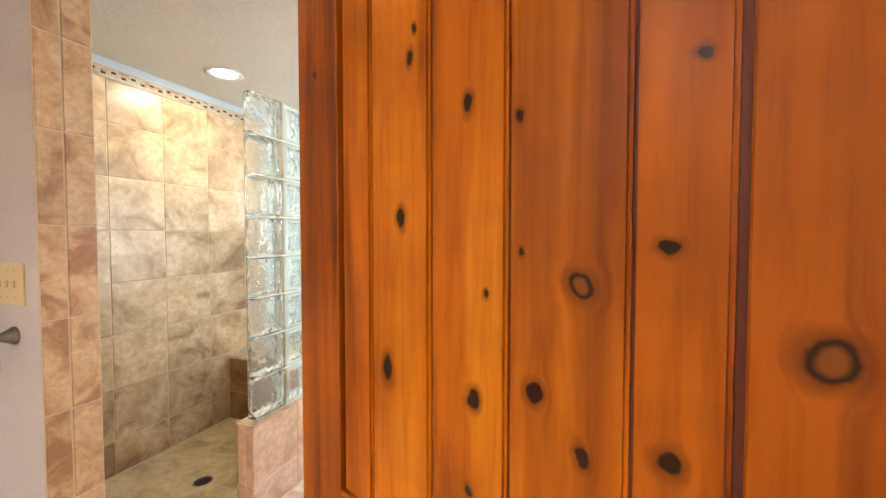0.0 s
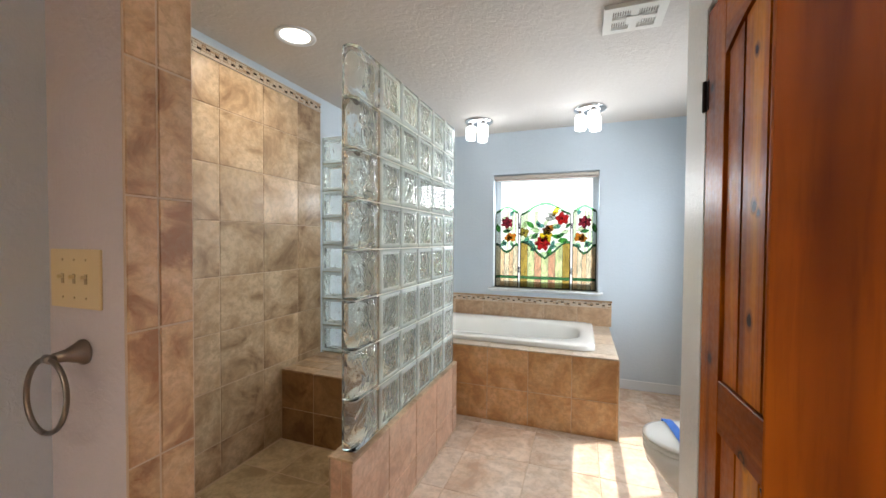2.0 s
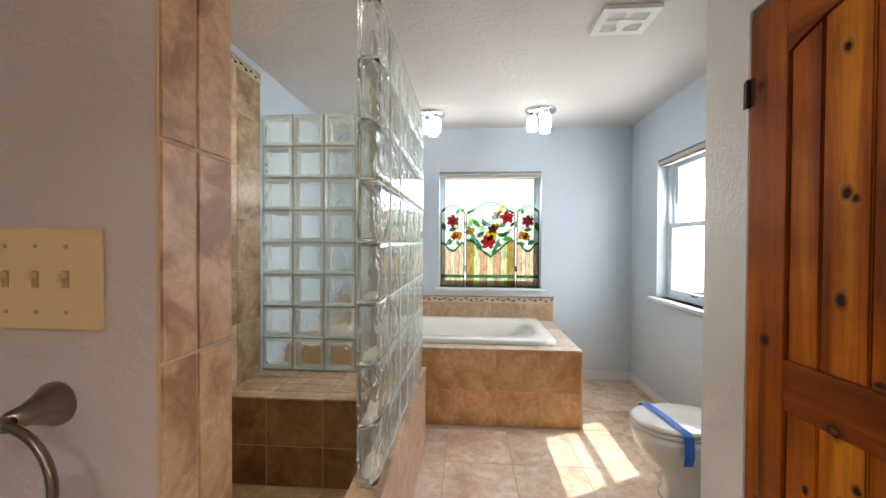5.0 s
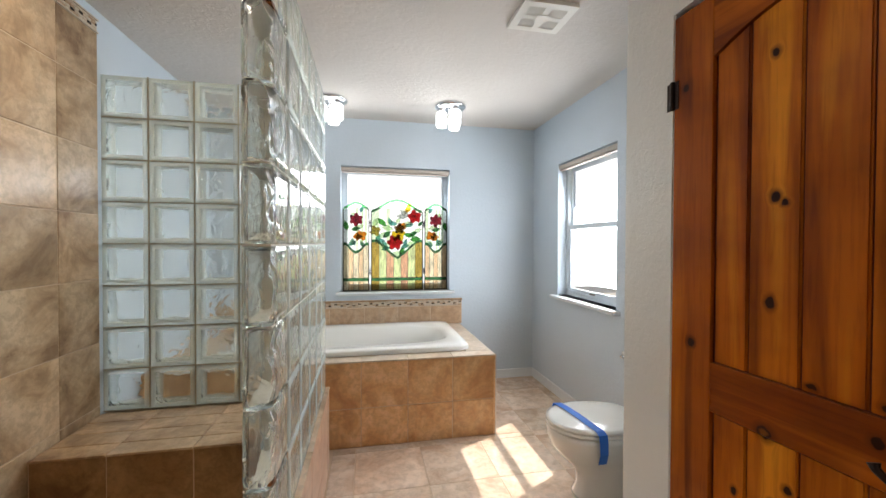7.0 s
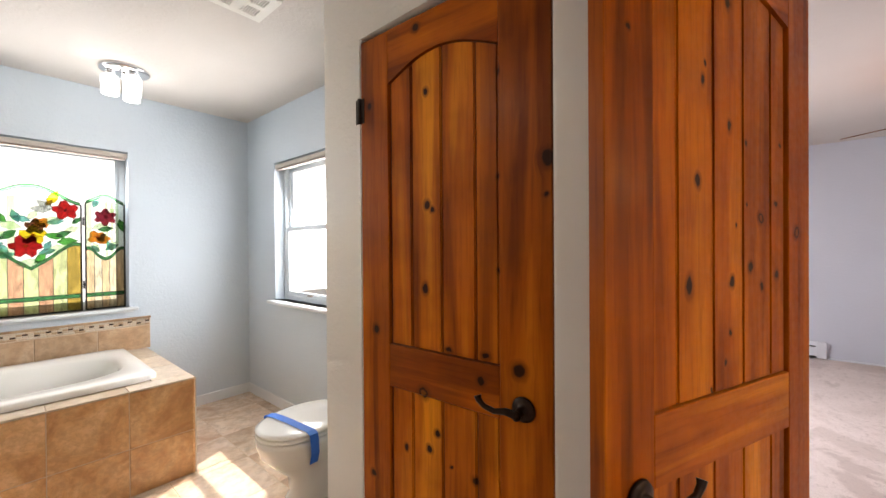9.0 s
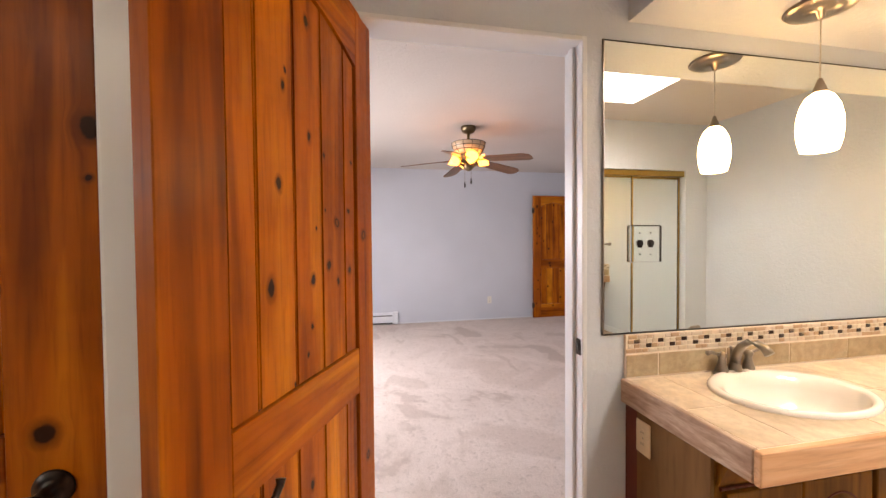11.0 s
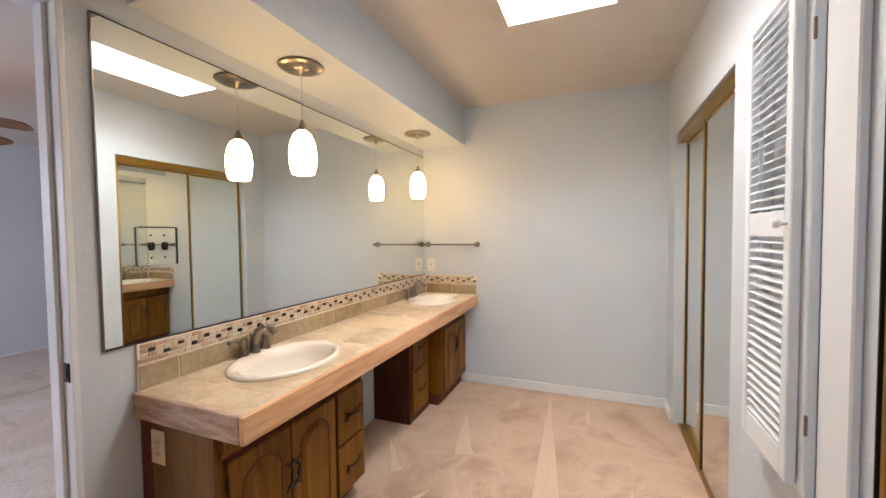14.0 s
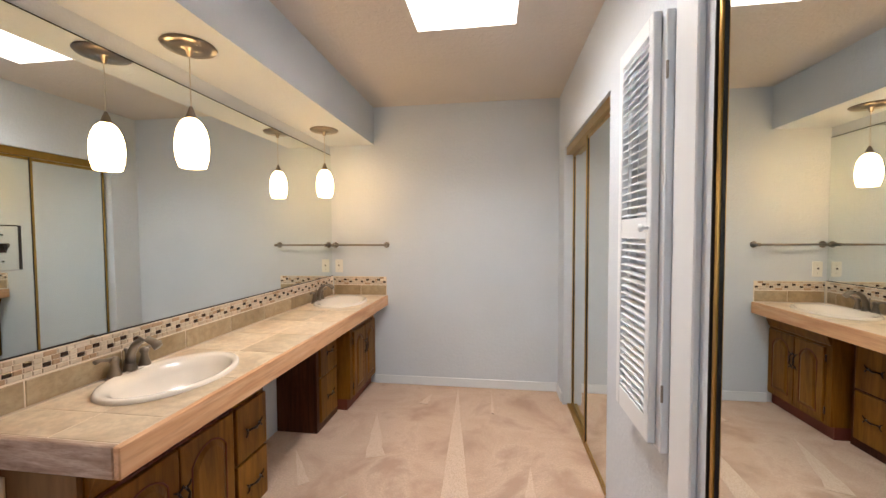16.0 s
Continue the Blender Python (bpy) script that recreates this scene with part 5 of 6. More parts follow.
part("front_edge", box((CXF, SY + 0.002, CT - 0.088), (CXF + 0.0195, CY0 - 0.0005, CT), 0.003), MAPLE, counter, "natural oak front edge")
part("end_edge", box((CXF + 0.020, CY0 - 0.0195, CT - 0.088), (VX - 0.002, CY0, CT), 0.003), MAPLE_E, counter, "natural oak end edge")
cxs = [CXF + 0.021, 0.09, VX - 0.022]
cys = cuts(SY + 0.012, CY0 - 0.021, -0.175, 0.312)


def sink_mesh(rx=0.195, ry=0.262):
    bm = bmesh.new()
    n = 48
    prof = [(1.0, 0.0), (1.0, 0.006), (0.985, 0.013), (0.95, 0.016), (0.90, 0.013), (0.85, 0.004), (0.80, -0.03), (0.68, -0.09), (0.42, -0.125), (0.10, -0.135)]
    rings = [[bm.verts.new((rx * k * math.cos(2 * math.pi * i / n) * (1 if k > 0.86 else 0.95) - (0.012 if k < 0.86 else 0), ry * k * math.sin(2 * math.pi * i / n), z)) for i in range(n)] for k, z in prof]
    for a, b2 in zip(rings, rings[1:]):
        for i in range(n):
            bm.faces.new((a[i], a[(i + 1) % n], b2[(i + 1) % n], b2[i]))
    bm.faces.new(rings[-1])
    return bm


for y0, y1 in zip(cys, cys[1:]):
    for x0, x1 in zip(cxs, cxs[1:]):
        near = any(x0 - 0.18 < a < x1 + 0.18 and y0 - 0.245 < b < y1 + 0.245 for a, b in (S1, S2))
        if near:
            bm = pierced(x0 + 0.002, x1 - 0.002, y0 + 0.002, y1 - 0.002, CT - 0.0098, CT - 0.002)
            if bm.faces:
                part("counter_tile", bm, COUNTERTILE, counter)
        else:
            lay(counter, "+z", CT - 0.010, [x0, x1], [y0, y1], COUNTERTILE, "counter_tile", 0.003, 0.008)

bs = thing("vanity_backsplash", "tan tile backsplash with a mosaic band above the counter", "backsplash")
part("core", box((VX - 0.012, SY + 0.002, CT), (VX - 0.0005, CY0 - 0.015, 0.955)), GROUT_L, bs)
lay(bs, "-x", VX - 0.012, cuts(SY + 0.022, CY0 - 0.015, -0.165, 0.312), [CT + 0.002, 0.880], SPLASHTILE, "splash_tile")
mosaic(bs, "-x", VX - 0.012, SY + 0.022, CY0 - 0.015, 0.884, 0.953, 21)
part("core", box((-0.142, SY + 0.001, CT), (VX - 0.022, SY + 0.012, 0.955)), GROUT_L, bs)
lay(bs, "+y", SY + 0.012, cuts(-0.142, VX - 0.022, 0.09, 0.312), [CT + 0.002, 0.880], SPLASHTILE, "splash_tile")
mosaic(bs, "+y", SY + 0.012, -0.142, VX - 0.022, 0.884, 0.953, 22)


def faucet():
    f = thing("faucet", "brushed nickel two-handle faucet behind the white sink", "faucet", None, "vanity faucets")
    part("base", oval_loft([(0, 0.030, 0.092, 0.0, 3), (0, 0.029, 0.090, 0.008, 3), (0, 0.022, 0.080, 0.014, 3)]), NICKEL, f, "", None, True)
    part("spout_body", lathe([(0.026, 0.010), (0.022, 0.022), (0.017, 0.045), (0.016, 0.060)], 20), NICKEL, f, "", None, True)
    pts = [(0, 0, 0.045), (-0.006, 0, 0.080), (-0.024, 0, 0.112), (-0.052, 0, 0.134), (-0.084, 0, 0.138), (-0.110, 0, 0.128), (-0.128, 0, 0.110)]
    part("spout", tube(pts, 0.012, 14, [0.018, 0.016, 0.0145, 0.013, 0.013, 0.0145, 0.017]), NICKEL, f, "", None, True)
    for s in (-1, 1):
        h = part("handle_body", lathe([(0.024, 0.010), (0.021, 0.022), (0.014, 0.045), (0.012, 0.062), (0.017, 0.072), (0.015, 0.082), (0.006, 0.088)], 20), NICKEL, f, "", pose(0, s * 0.062, 0), True)
        part("handle_lever", tube([(0, 0, 0.078), (0.0, s * 0.025, 0.082), (-0.002, s * 0.052, 0.090), (-0.004, s * 0.072, 0.088)], 0.006, 10, [0.009, 0.0065, 0.007, 0.009]), NICKEL, h, "", None, True)
    part("lift_rod", tube([(0.018, 0, 0.01), (0.018, 0, 0.092)], 0.003, 8), NICKEL, f)
    part("rod_knob", lathe([(0.003, 0.088), (0.007, 0.093), (0.004, 0.100)], 12), NICKEL, f, m=pose(0.018, 0, 0))
    return f


def basin(at):
    b = thing("sink", "white oval drop-in sink in the tiled counter", "sink", pose(*at, CT - 0.001), "vanity sinks")
    part("bowl", sink_mesh(), SINKW, b, "", None, True)
    part("drain", lathe([(0.022, -0.132), (0.020, -0.130), (0.001, -0.131)], 20), CHROME, b)
    part("overflow", lathe([(0.008, 0), (0.007, 0.002)], 12), CHROME, b, m=pose(0.145, 0, -0.035, 0, -75))
    return b


sink = basin(S1)
copy_thing(sink, pose(*S2, CT - 0.001))
fa = faucet()
fa.matrix_basis = pose(0.318, S1[1], CT - 0.002)
copy_thing(fa, pose(0.318, S2[1], CT - 0.002))


def pull(parent, m):
    """A dark twig-shaped pull with forked ends."""
    p = part("pull", tube([(0, -0.044, 0), (-0.015, -0.024, 0.003), (-0.015, 0, -0.002), (-0.015, 0.024, 0.003), (0, 0.044, 0)], 0.0045, 8, [0.0055, 0.004, 0.0065, 0.004, 0.0055]), BRONZE, parent, "dark bronze pull", m, True)
    for s in (-1, 1):
        part("pull_end", tube([(-0.004, s * 0.040, 0), (-0.009, s * 0.052, 0.012), (-0.006, s * 0.060, 0.020)], 0.004, 6, [0.0048, 0.0036, 0.0022]), BRONZE, p)
        part("pull_end", tube([(-0.004, s * 0.040, 0), (-0.009, s * 0.050, -0.013), (-0.006, s * 0.056, -0.022)], 0.004, 6, [0.0048, 0.0036, 0.0022]), BRONZE, p)
    return p


def arched_panel(parent, x, y0, y1, z0, z1):
    """A cabinet door: slab with a raised, arch-topped field."""
    d = part("door", box((x - 0.019, y0, z0), (x, y1, z1), 0.004, 2), OAK, parent, "dark oak door with an arched raised panel")
    m_ = 0.048
    n = 12
    a, b2 = y0 + m_, y1 - m_

    def outline(k):
        pts = [(a + k, z0 + m_ + k), (b2 - k, z0 + m_ + k)]
        zt = z1 - m_ - 0.055 - k
        for i in range(n + 1):
            u = i / n
            pts.append((b2 - k - (b2 - a - 2 * k) * u, zt + 0.055 * math.sin(math.pi * u) ** 0.7))
        return pts
    bm = bmesh.new()
    r = []
    for k, dx in ((0.0, 0.0), (0.004, 0.0), (0.006, 0.0), (0.022, -0.0075)):
        r.append([bm.verts.new((x - 0.0192 + dx, *p)) for p in outline(k)])
    for p, q in zip(r, r[1:]):
        for i in range(len(p)):
            bm.faces.new((p[i], p[(i + 1) % len(p)], q[(i + 1) % len(q)], q[i]))
    bm.faces.new(r[-1])
    part("raised_panel", bm, OAK, d)
    part("panel_groove", tube([(x - 0.0196, *p) for p in outline(0.0)] + [(x - 0.0196, *outline(0.0)[0])], 0.0032, 5), GROOVE, d)
    return d


def cab_hinge(parent, x, y, z):
    part("hinge", tube([(x - 0.012, y, z - 0.024), (x - 0.012, y, z + 0.024)], 0.0045, 8), BRONZE, parent)


cab = thing("vanity_cabinet", "dark oak vanity cabinet with two arched doors and two drawers", "cabinet")
X1 = 0.0
part("body", panel_with_holes("z", 0.085, CT - 0.087, X1 + 0.001, VX - 0.002, -0.845, -0.045, [(0.02, 0.30, -0.72, -0.235)]), OAK, cab)
# Toe-kick recess shade is put into its dark colour.
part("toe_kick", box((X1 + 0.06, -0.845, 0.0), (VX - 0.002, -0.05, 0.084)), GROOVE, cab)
part("end_panel", box((X1 + 0.001, -0.0445, 0.0), (0.30, -0.030, CT - 0.09), 0.001), OAK_E, cab)
# Dark strip between the end panel and the mirror wall.
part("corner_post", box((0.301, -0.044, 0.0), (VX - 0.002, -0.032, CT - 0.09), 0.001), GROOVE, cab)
part("crown_rail", prism([(X1 - 0.045, CT - 0.090), (X1, CT - 0.090), (X1, CT - 0.185), (X1 - 0.008, CT - 0.180)], -0.84, -0.048, "y"), OAK, cab)
part("rope_bead", tube([(X1 - 0.008, y, CT - 0.190) for y in np.linspace(-0.62, -0.055, 40)], 0.006, 6, [0.006 if i % 2 else 0.0038 for i in range(40)]), GROOVE, cab)
arched_panel(cab, X1, -0.335, -0.070, 0.10, 0.590)
arched_panel(cab, X1, -0.610, -0.341, 0.10, 0.590)
for z0, z1 in ((0.10, 0.335), (0.345, 0.590)):
    dr = part("drawer", box((X1 - 0.019, -0.838, z0), (X1, -0.630, z1), 0.005, 2), OAK, cab)
    pull(dr, pose(X1 - 0.021, -0.734, (z0 + z1) / 2))
for y in (-0.322, -0.356):
    pull(cab, pose(X1 - 0.021, y, 0.40, 90))
for z in (0.18, 0.52):
    cab_hinge(cab, X1, -0.064, z)
cab2 = thing("drawer_cabinet", "narrow dark oak cabinet with two drawers by the knee space", "cabinet")
# Body is much darker than the drawer fronts.
part("body", box((0.076, -1.86, 0.0), (VX - 0.002, -1.535, CT - 0.087), 0.002), OAK_D, cab2)
for z0, z1 in ((0.06, 0.36), (0.372, 0.66)):
    dr = part("drawer", box((0.058, -1.825, z0), (0.0755, -1.565, z1), 0.005, 2), OAK, cab2)
    pull(dr, pose(0.055, -1.695, (z0 + z1) / 2))
cab3 = thing("sink_cabinet", "dark oak sink cabinet with two arched doors by the wall", "cabinet")
part("body", panel_with_holes("z", 0.085, CT - 0.087, -0.019, VX - 0.002, SY + 0.002, -1.885, [(0.0, 0.30, -2.32, -1.90)]), OAK, cab3)
# Recess under the sink cabinet, its shade painted in as dark colour.
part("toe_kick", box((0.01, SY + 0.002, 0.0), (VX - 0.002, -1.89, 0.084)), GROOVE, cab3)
part("crown_rail", prism([(-0.062, CT - 0.090), (-0.02, CT - 0.090), (-0.02, CT - 0.185), (-0.028, CT - 0.180)], SY + 0.004, -1.888, "y"), OAK, cab3)
arched_panel(cab3, -0.020, -2.165, -1.925, 0.10, 0.590)
arched_panel(cab3, -0.020, -2.425, -2.171, 0.10, 0.590)
for y in (-2.150, -2.186):
    pull(cab3, pose(-0.041, y, 0.42, 90))
for z in (0.18, 0.52):
    cab_hinge(cab3, -0.02, -1.915, z)


def outlet(m, material=WHITEP, h=0.057, w=0.035):
    o = thing("wall_outlet", "cream plastic duplex outlet plate", "outlet", m)
    part("plate", box((-w, -0.006, -h), (w, 0, h), 0.002), material, o)
    for z in (-0.020, 0.020):
        r = part("receptacle", prism([(0.013 * math.cos(a), z + 0.012 * math.sin(a)) for a in np.linspace(0, 6.0, 14)], -0.0085, -0.0061, "y"), material, o)
        for x in (-0.005, 0.005):
            part("slot", box((x - 0.001, -0.0092, z - 0.003), (x + 0.001, -0.0086, z + 0.005)), BLACK, r)
    part("screw", lathe([(0.003, 0), (0.002, 0.0015)], 8), NICKEL, o, m=pose(0, -0.006, 0, 90))
    return o


tagged(outlet(pose(0.262, -0.029, 0.612, 0, 0, 180), IVORY_L, 0.058, 0.034), "ivory duplex outlet on the vanity cabinet end")
tagged(outlet(pose(BX, -1.07, 0.318, 0, 0, -90)), "white duplex outlet low on the bedroom wall")
sp = thing("wall_switch", "white single switch plate beside the vanity mirror", "light switch", pose(0.296, SY, 1.048, 0, 0, 180))
part("plate", box((-0.035, -0.006, -0.058), (0.035, 0, 0.058), 0.002), WHITEP, sp)
part("toggle", box((-0.004, -0.016, -0.002), (0.004, -0.006, 0.012), 0.001), BRONZE, sp)
for z in (-0.03, 0.03):
    part("screw", lathe([(0.003, 0), (0.002, 0.0012)], 8), NICKEL, sp, m=pose(0, -0.006, z, 90))

mir = thing("vanity_mirror", "large frameless mirror above the vanity counter", "mirror")
part("glass", box((VX - 0.006, SY + 0.004, 0.962), (VX - 0.0005, 0.064, 2.035)), MIRROR, mir)
part("edge_channel", box((VX - 0.0085, 0.0645, 0.957), (VX - 0.0005, 0.069, 2.040)), NICKEL, mir)
part("edge_channel", box((VX - 0.0085, SY + 0.004, 0.956), (VX - 0.0005, 0.0643, 0.9615)), BLACK, mir)
part("edge_channel", box((VX - 0.0075, SY + 0.004, 2.0355), (VX - 0.0005, 0.0643, 2.0395)), BLACK, mir)
mp = thing("mirrored_switch", "mirrored two-gang switch plate fixed on the vanity mirror", "light switch", pose(VX - 0.0065, -0.106, 1.294, 0, 0, -90))
part("plate", box((-0.066, -0.005, -0.068), (0.066, 0, 0.068), 0.0015), MIRROR, mp)
for s in (-1, 1):
    # Bevel reflections set by material: black on one side and top, chrome opposite.
    part("bevel", box((s * 0.066 - 0.003, -0.007, -0.068), (s * 0.066 + 0.003, -0.0052, 0.068)), BLACK if s > 0 else CHROME, mp)
    part("bevel", box((-0.062, -0.0068, s * 0.068 - 0.002), (0.062, -0.0052, s * 0.068 + 0.002)), BLACK if s > 0 else CHROME, mp)
    tg = part("toggle", box((s * 0.023 - 0.005, -0.018, -0.006), (s * 0.023 + 0.005, -0.0055, 0.010), 0.001), BLACK, mp)
    part("toggle_collar", box((s * 0.023 - 0.009, -0.0065, -0.014), (s * 0.023 + 0.009, -0.0053, 0.014)), BRONZE, tg)
    for z in (-0.04, 0.04):
        part("screw", lathe([(0.003, 0), (0.003, 0.001)], 8), BLACK, mp, m=pose(s * 0.023, -0.0052, z, 90))

bar = thing("towel_bar", "brushed nickel towel bar on the wall by the mirror", "towel bar")
part("rail", tube([(-0.148, SY + 0.062, 1.237), (0.326, SY + 0.062, 1.237)], 0.008, 12), NICKEL, bar, "", None, True)
for x in (-0.148, 0.326):
    part("post", lathe([(0.026, 0), (0.026, 0.006), (0.017, 0.016), (0.011, 0.05), (0.014, 0.060), (0.012, 0.074)], 20), NICKEL, bar, "", pose(x, SY, 1.237, -90), True)


def pendant(m):
    p = thing("pendant_light", "lit white glass pendant with a nickel canopy under the soffit", "pendant light", m, "vanity pendants")
    part("canopy", lathe([(0.100, 0), (0.103, -0.004), (0.096, -0.012), (0.06, -0.018), (0.015, -0.020), (0.008, -0.045)], 40), NICKEL, p, "", None, True)
    part("cord", tube([(0, 0, -0.04), (0, 0, -0.265)], 0.0022, 6), CORD, p)
    part("socket_cap", lathe([(0.006, -0.250), (0.010, -0.262), (0.020, -0.290), (0.022, -0.300)], 20), NICKEL, p, "", None, True)
    part("shade", lathe([(0.022, -0.300), (0.038, -0.314), (0.053, -0.345), (0.061, -0.385), (0.0625, -0.425), (0.059, -0.465), (0.050, -0.500), (0.042, -0.503), (0.01, -0.501)], 32), SHADE_W, p, "lit white glass shade", None, True)
    return p


pd = pendant(pose(0.155, -0.635, 2.115))
copy_thing(pd, pose(0.172, -1.92, 2.115))
# ---- wardrobes and shutter ----


def slider(label, panels, y0, y1, top):
    w = thing("sliding_mirror_door", label, "mirrored closet door")
    part("head_track", box((CX - 0.095, y0, top - 0.055), (CX - 0.015, y1, top), 0.002), BRASS, w)
    part("floor_track", box((CX - 0.095, y0, 0.0), (CX - 0.030, y1, 0.012), 0.002), BRASS, w)
    for a, b2, x in panels:
        p = part("mirror_panel", box((x - 0.006, a + 0.018, 0.03), (x - 0.001, b2 - 0.018, top - 0.06)), MIRROR, w)
        for u in (a, b2 - 0.015):
            part("stile", box((x - 0.018, u, 0.014), (x + 0.008, u + 0.013, top - 0.040), 0.002), BRASS, p)
            # Black strip along the dark gap between stile and mirror.
            part("gasket", box((x - 0.016, u + 0.013, 0.014), (x + 0.003, u + 0.017, top - 0.042)), BLACK, p)
        part("bottom_rail", box((x - 0.016, a + 0.020, 0.014), (x + 0.004, b2 - 0.020, 0.034), 0.002), BRASS, p)
        part("top_rail", box((x - 0.014, a + 0.020, top - 0.075), (x + 0.004, b2 - 0.020, top - 0.056), 0.002), BRASS, p)
    return w


slider("gold-framed sliding mirror doors of the wardrobe", ((-2.185, -1.60, CX - 0.068), (-1.63, -1.045, CX - 0.038)), -2.198, -1.032, 1.978)
slider("gold-framed mirrored closet door beside the shutter", ((-0.150, 0.71, CX + 0.004),), -0.163, 0.718, 1.978)
structure("closet_trim", box((CX, -0.345, 0.0), (CX + 0.020, -0.225, H - 0.002), 0.004), TRIM)
structure("closet_trim", box((CX - 0.095, -0.170, 0.0), (CX + 0.010, -0.1655, 1.98), 0.001), BLACK)

sh = thing("louvered_shutter", "folded white louvered bifold shutter hung on the wall", "louvered shutter")


def louver_panel(x, y0, y1, z0, z1, slats=True):
    p = part("shutter_panel", box((x - 0.024, y0, z0), (x, y0 + 0.035, z1), 0.003), TRIM, sh)
    part("stile", box((x - 0.024, y1 - 0.035, z0), (x, y1, z1), 0.003), TRIM, p)
    mid = (z0 + z1) / 2 + 0.012
    for a, b2 in ((z0, z0 + 0.075), (mid - 0.035, mid + 0.035), (z1 - 0.055, z1)):
        part("rail", box((x - 0.023, y0 + 0.035, a), (x - 0.001, y1 - 0.035, b2), 0.002), TRIM, p)
    for a, b2 in ((z0 + 0.075, mid - 0.035), (mid + 0.035, z1 - 0.055)) if slats else ():
        n = int((b2 - a) / 0.0262)
        for i in range(n):
            z = a + (i + 0.5) * (b2 - a) / n
            bm = prism([(x - 0.003, z - 0.0060), (x - 0.003, z - 0.0020), (x - 0.019, z + 0.0055), (x - 0.019, z + 0.0015)], y0 + 0.035, y1 - 0.035, "y")
            part("louver", bm, TRIM, p)


louver_panel(-1.567, -0.722, -0.412, 0.680, 1.985)
louver_panel(-1.594, -0.700, -0.385, 0.665, 1.975, False)
part("knob", lathe([(0.006, 0), (0.005, 0.010), (0.012, 0.018), (0.013, 0.026), (0.006, 0.031)], 18), TRIM, sh, "", pose(-1.567, -0.430, 1.345, 0, 90), True)
for z in (0.85, 1.80):
    part("hinge", tube([(-1.594, -0.380, z - 0.025), (-1.594, -0.380, z + 0.025)], 0.004, 8), NICKEL, sh)

# ---- bedroom ----
heater = thing("baseboard_heater", "white metal baseboard heater along the bedroom wall", "heater")
part("cover", prism([(BX - 0.001, 0.02), (BX - 0.055, 0.03), (BX - 0.060, 0.15), (BX - 0.030, 0.185), (BX - 0.001, 0.185)], 0.52, 1.98, "y"), TRIM, heater)
part("outlet_slot", box((BX - 0.0625, 0.53, 0.136), (BX - 0.0595, 1.97, 0.151)), BLACK, heater)
part("inlet_slot", box((BX - 0.0600, 0.53, 0.018), (BX - 0.0545, 1.97, 0.034)), BLACK, heater)
part("end_cap", box((BX - 0.066, 0.44, 0.01), (BX - 0.001, 0.52, 0.195), 0.004), TRIM, heater)

FAN = 1.1
fan = thing("ceiling_fan", "bronze ceiling fan with wood blades and lit amber shades", "ceiling fan", pose(2.80, -0.095, H, 0, 0, 57.4))
part("canopy", lathe([(0.068, 0), (0.070, -0.02), (0.055, -0.05), (0.02, -0.066)], 28), BRONZE_L, fan, "", None, True)
part("downrod", tube([(0, 0, -0.05), (0, 0, -0.17)], 0.012, 12), BRONZE_L, fan, "", None, True)
bowl = part("stained_bowl", lathe([(0.155, -0.150), (0.152, -0.175), (0.135, -0.215), (0.105, -0.243), (0.06, -0.25)], 40), TIFF, fan, "cream and amber leaded glass bowl", None, True)
for i in range(12):
    a = i * math.pi / 6
    part("came", tube([(r * math.cos(a), r * math.sin(a), z) for r, z in ((0.156, -0.150), (0.153, -0.175), (0.136, -0.215), (0.106, -0.244))], 0.0022, 5), LEAD, bowl)
for r, z in ((0.156, -0.151), (0.149, -0.186), (0.134, -0.218)):
    part("came", tube([(r * math.cos(a), r * math.sin(a), z) for a in np.linspace(0, 2 * math.pi, 37)], 0.0024, 5), LEAD, bowl)
part("motor", lathe([(0.06, -0.245), (0.095, -0.255), (0.10, -0.285), (0.085, -0.31), (0.05, -0.325)], 32), BRONZE_L, fan, "", None, True)
part("light_hub", lathe([(0.035, -0.32), (0.05, -0.335), (0.048, -0.37), (0.02, -0.395), (0.004, -0.40)], 24), BRONZE_L, fan, "", None, True)
for i in range(5):
    a = i * 2 * math.pi / 5 + 0.35
    m_ = pose(0, 0, -0.292, 0, 0, math.degrees(a)) @ pose(0, 0, 0, -11, 5.5, 0)
    bl = part("blade", prism([(0.17, -0.052), (0.22, -0.060), (0.56, -0.072), (0.610, -0.045), (0.618, 0.0), (0.610, 0.045), (0.56, 0.072), (0.22, 0.060), (0.17, 0.052)], -0.003, 0.003), BLADE, fan, "brown wood fan blade", m_)
    part("blade_iron", box((0.08, -0.015, -0.008), (0.23, 0.015, -0.0032), 0.002), BRONZE_L, bl)
for i in range(4):
    a = i * math.pi / 2 + 0.5
    m_ = pose(0.045 * math.cos(a), 0.045 * math.sin(a), -0.352, 0, 0, math.degrees(a)) @ pose(0, 0, 0, 0, 62, 0)
    arm = part("light_arm", lathe([(0.012, 0), (0.012, 0.03), (0.024, 0.034), (0.024, 0.05)], 16), BRONZE_L, fan, "", m_, True)
    part("shade", lathe([(0.022, 0.045), (0.032, 0.06), (0.045, 0.095), (0.056, 0.128), (0.050, 0.126), (0.01, 0.11)], 24), SHADE_A, arm, "lit amber glass bell shade", None, True)
fan.scale = (FAN, FAN, FAN)
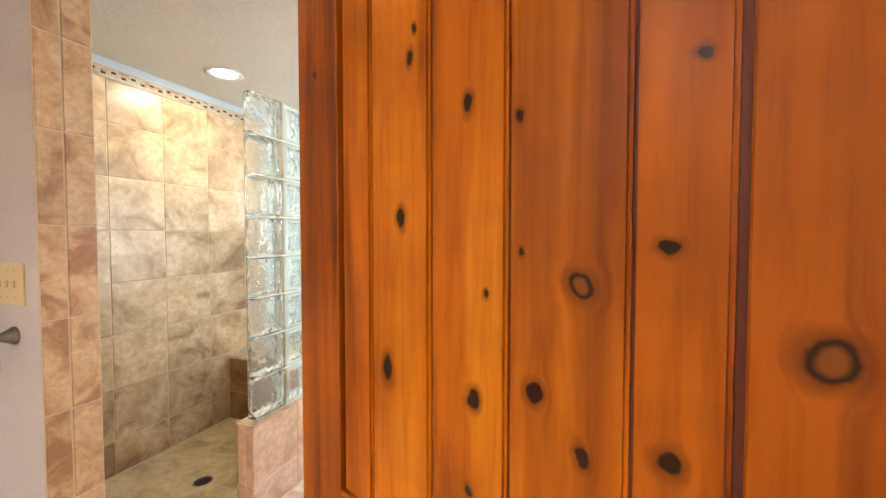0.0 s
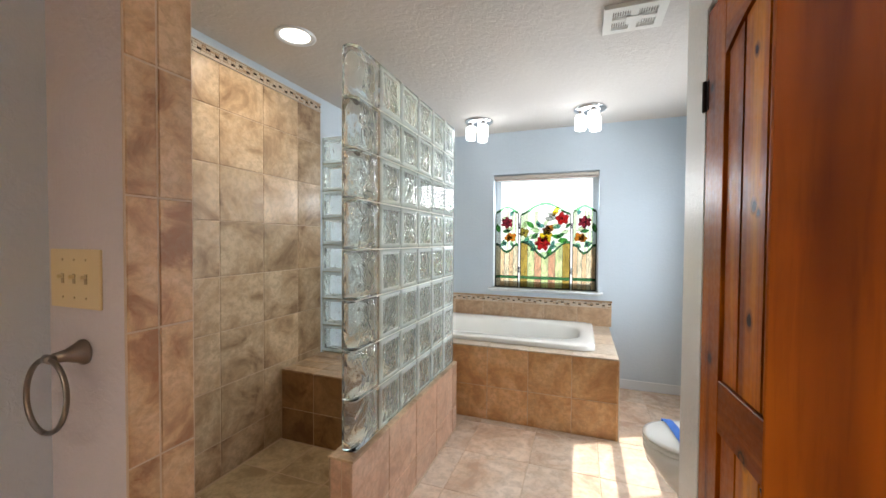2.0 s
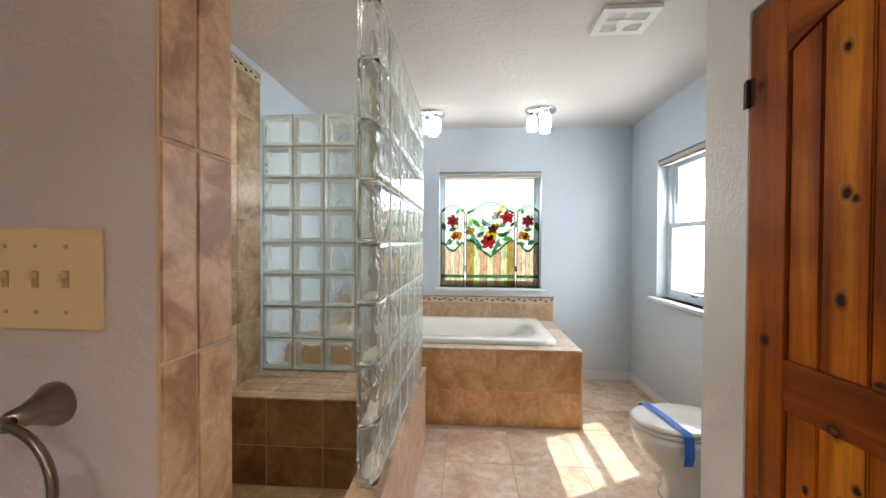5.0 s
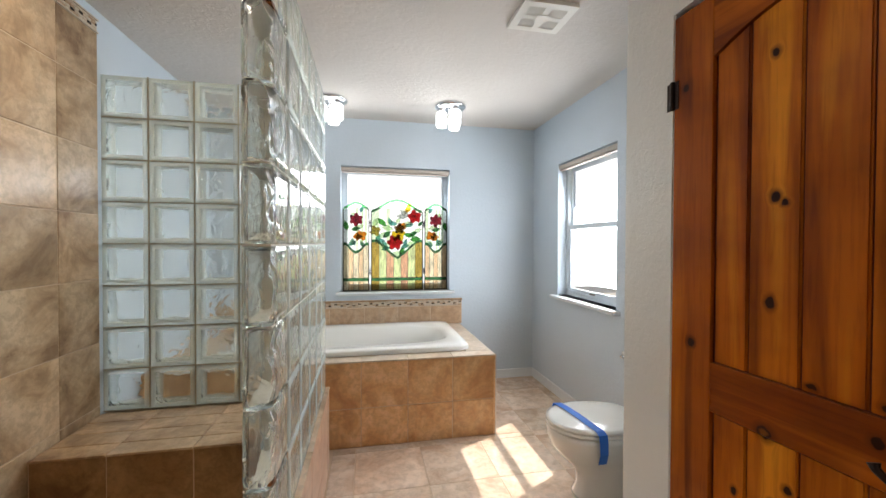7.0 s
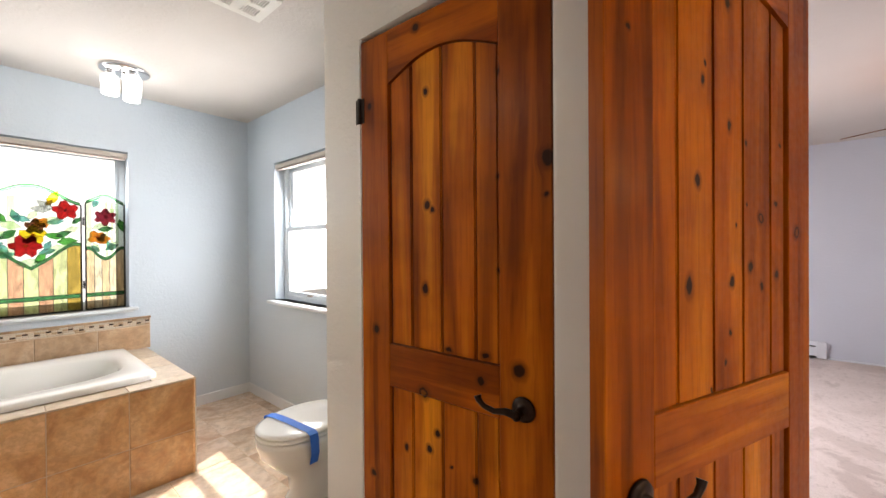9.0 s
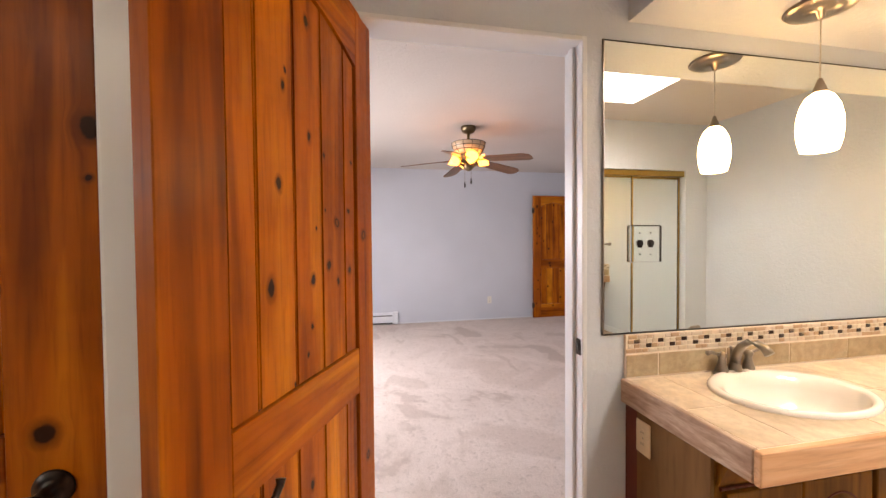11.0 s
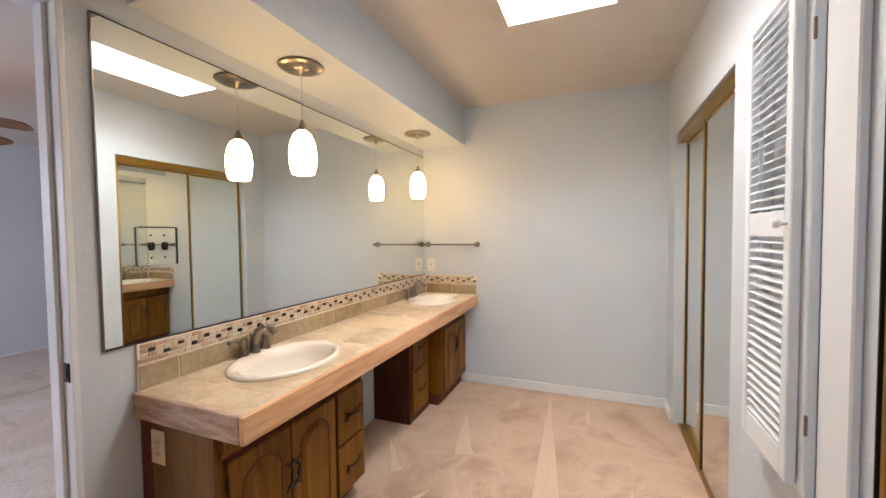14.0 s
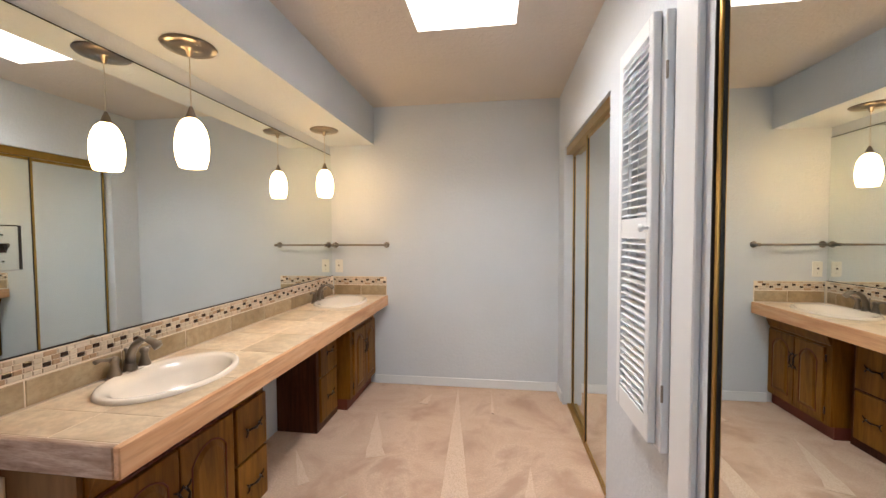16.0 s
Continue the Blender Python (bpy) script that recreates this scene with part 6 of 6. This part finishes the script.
for x, l in ((0.03, 0.10), (-0.03, 0.07)):
    ch = part("pull_chain", tube([(x, 0.02, -0.38), (x, 0.02, -0.40 - l)], 0.0015, 5), BRONZE_L, fan)
    part("fob", lathe([(0.004, -0.40 - l), (0.007, -0.42 - l), (0.007, -0.445 - l), (0.003, -0.45 - l)], 10), BRONZE, ch, m=pose(x, 0.02, 0))

# ---- brushed marks in the carpet ----
MARKS = random.Random(5)
MARK_ROWS = ((-0.78, -2.42, 1.95, 0.20, 95), (-0.228, -1.875, 0.57, 0.125, 106), (0.116, -1.335, 0.36, 0.075, 125), (-0.576, -2.25, 0.19, 0.08, 80), (-1.067, -2.34, 0.37, 0.03, 92), (-0.35, -1.00, 0.30, 0.05, 60), (-1.30, -1.35, 0.45, 0.10, 85))


NAP_Z = []


def nap_mark(x, y, length, width, turn, material):
    """A long wedge where the pile leans the other way."""
    pts = []
    for u in np.linspace(0, 1, 7):
        pts.append((u * length, -width * 0.5 * u * MARKS.uniform(0.75, 1.1)))
    for u in np.linspace(1, 0.12, 6):
        pts.append((u * length + MARKS.uniform(-0.01, 0.01), width * 0.5 * u * MARKS.uniform(0.75, 1.1)))
    NAP_Z.append(0)
    tagged(part("nap_mark", prism(pts, 0.0, 0.0018 + 0.0007 * (len(NAP_Z) % 7)), material, None, "", pose(x, y, 0.0005, 0, 0, turn)), "lighter brushed wedge in the beige carpet", "carpet mark")


for x, y, l, w, a in MARK_ROWS:
    nap_mark(x, y, l, w, a, NAP)

# ---- floor tiles ----
lay(floor_bath, "+z", -0.008, cuts(-1.299, EX, -0.755, 0.402), cuts(PY0 + 0.01, 3.527, 3.47, 0.402), FLOORTILE, "floor_tile", 0.005, 0.008)
lay(floor_bath, "+z", -0.008, cuts(-0.216, EX, -0.353, 0.402), cuts(3.527, NY, 3.47, 0.402), FLOORTILE, "floor_tile", 0.005, 0.008)
lay(floor_bath, "+z", -0.008, cuts(WX + 0.014, -1.422, -2.10, 0.312), cuts(PY1 + 0.014, 2.77, 2.15, 0.312), SHOWERFLOOR, "floor_tile", 0.005, 0.006)
lay(floor_bath, "+z", -0.008, cuts(-1.422, -1.299, -1.36, 0.402), [PY0 + 0.01, 1.65, 2.010], FLOORTILE, "floor_tile", 0.005, 0.008)
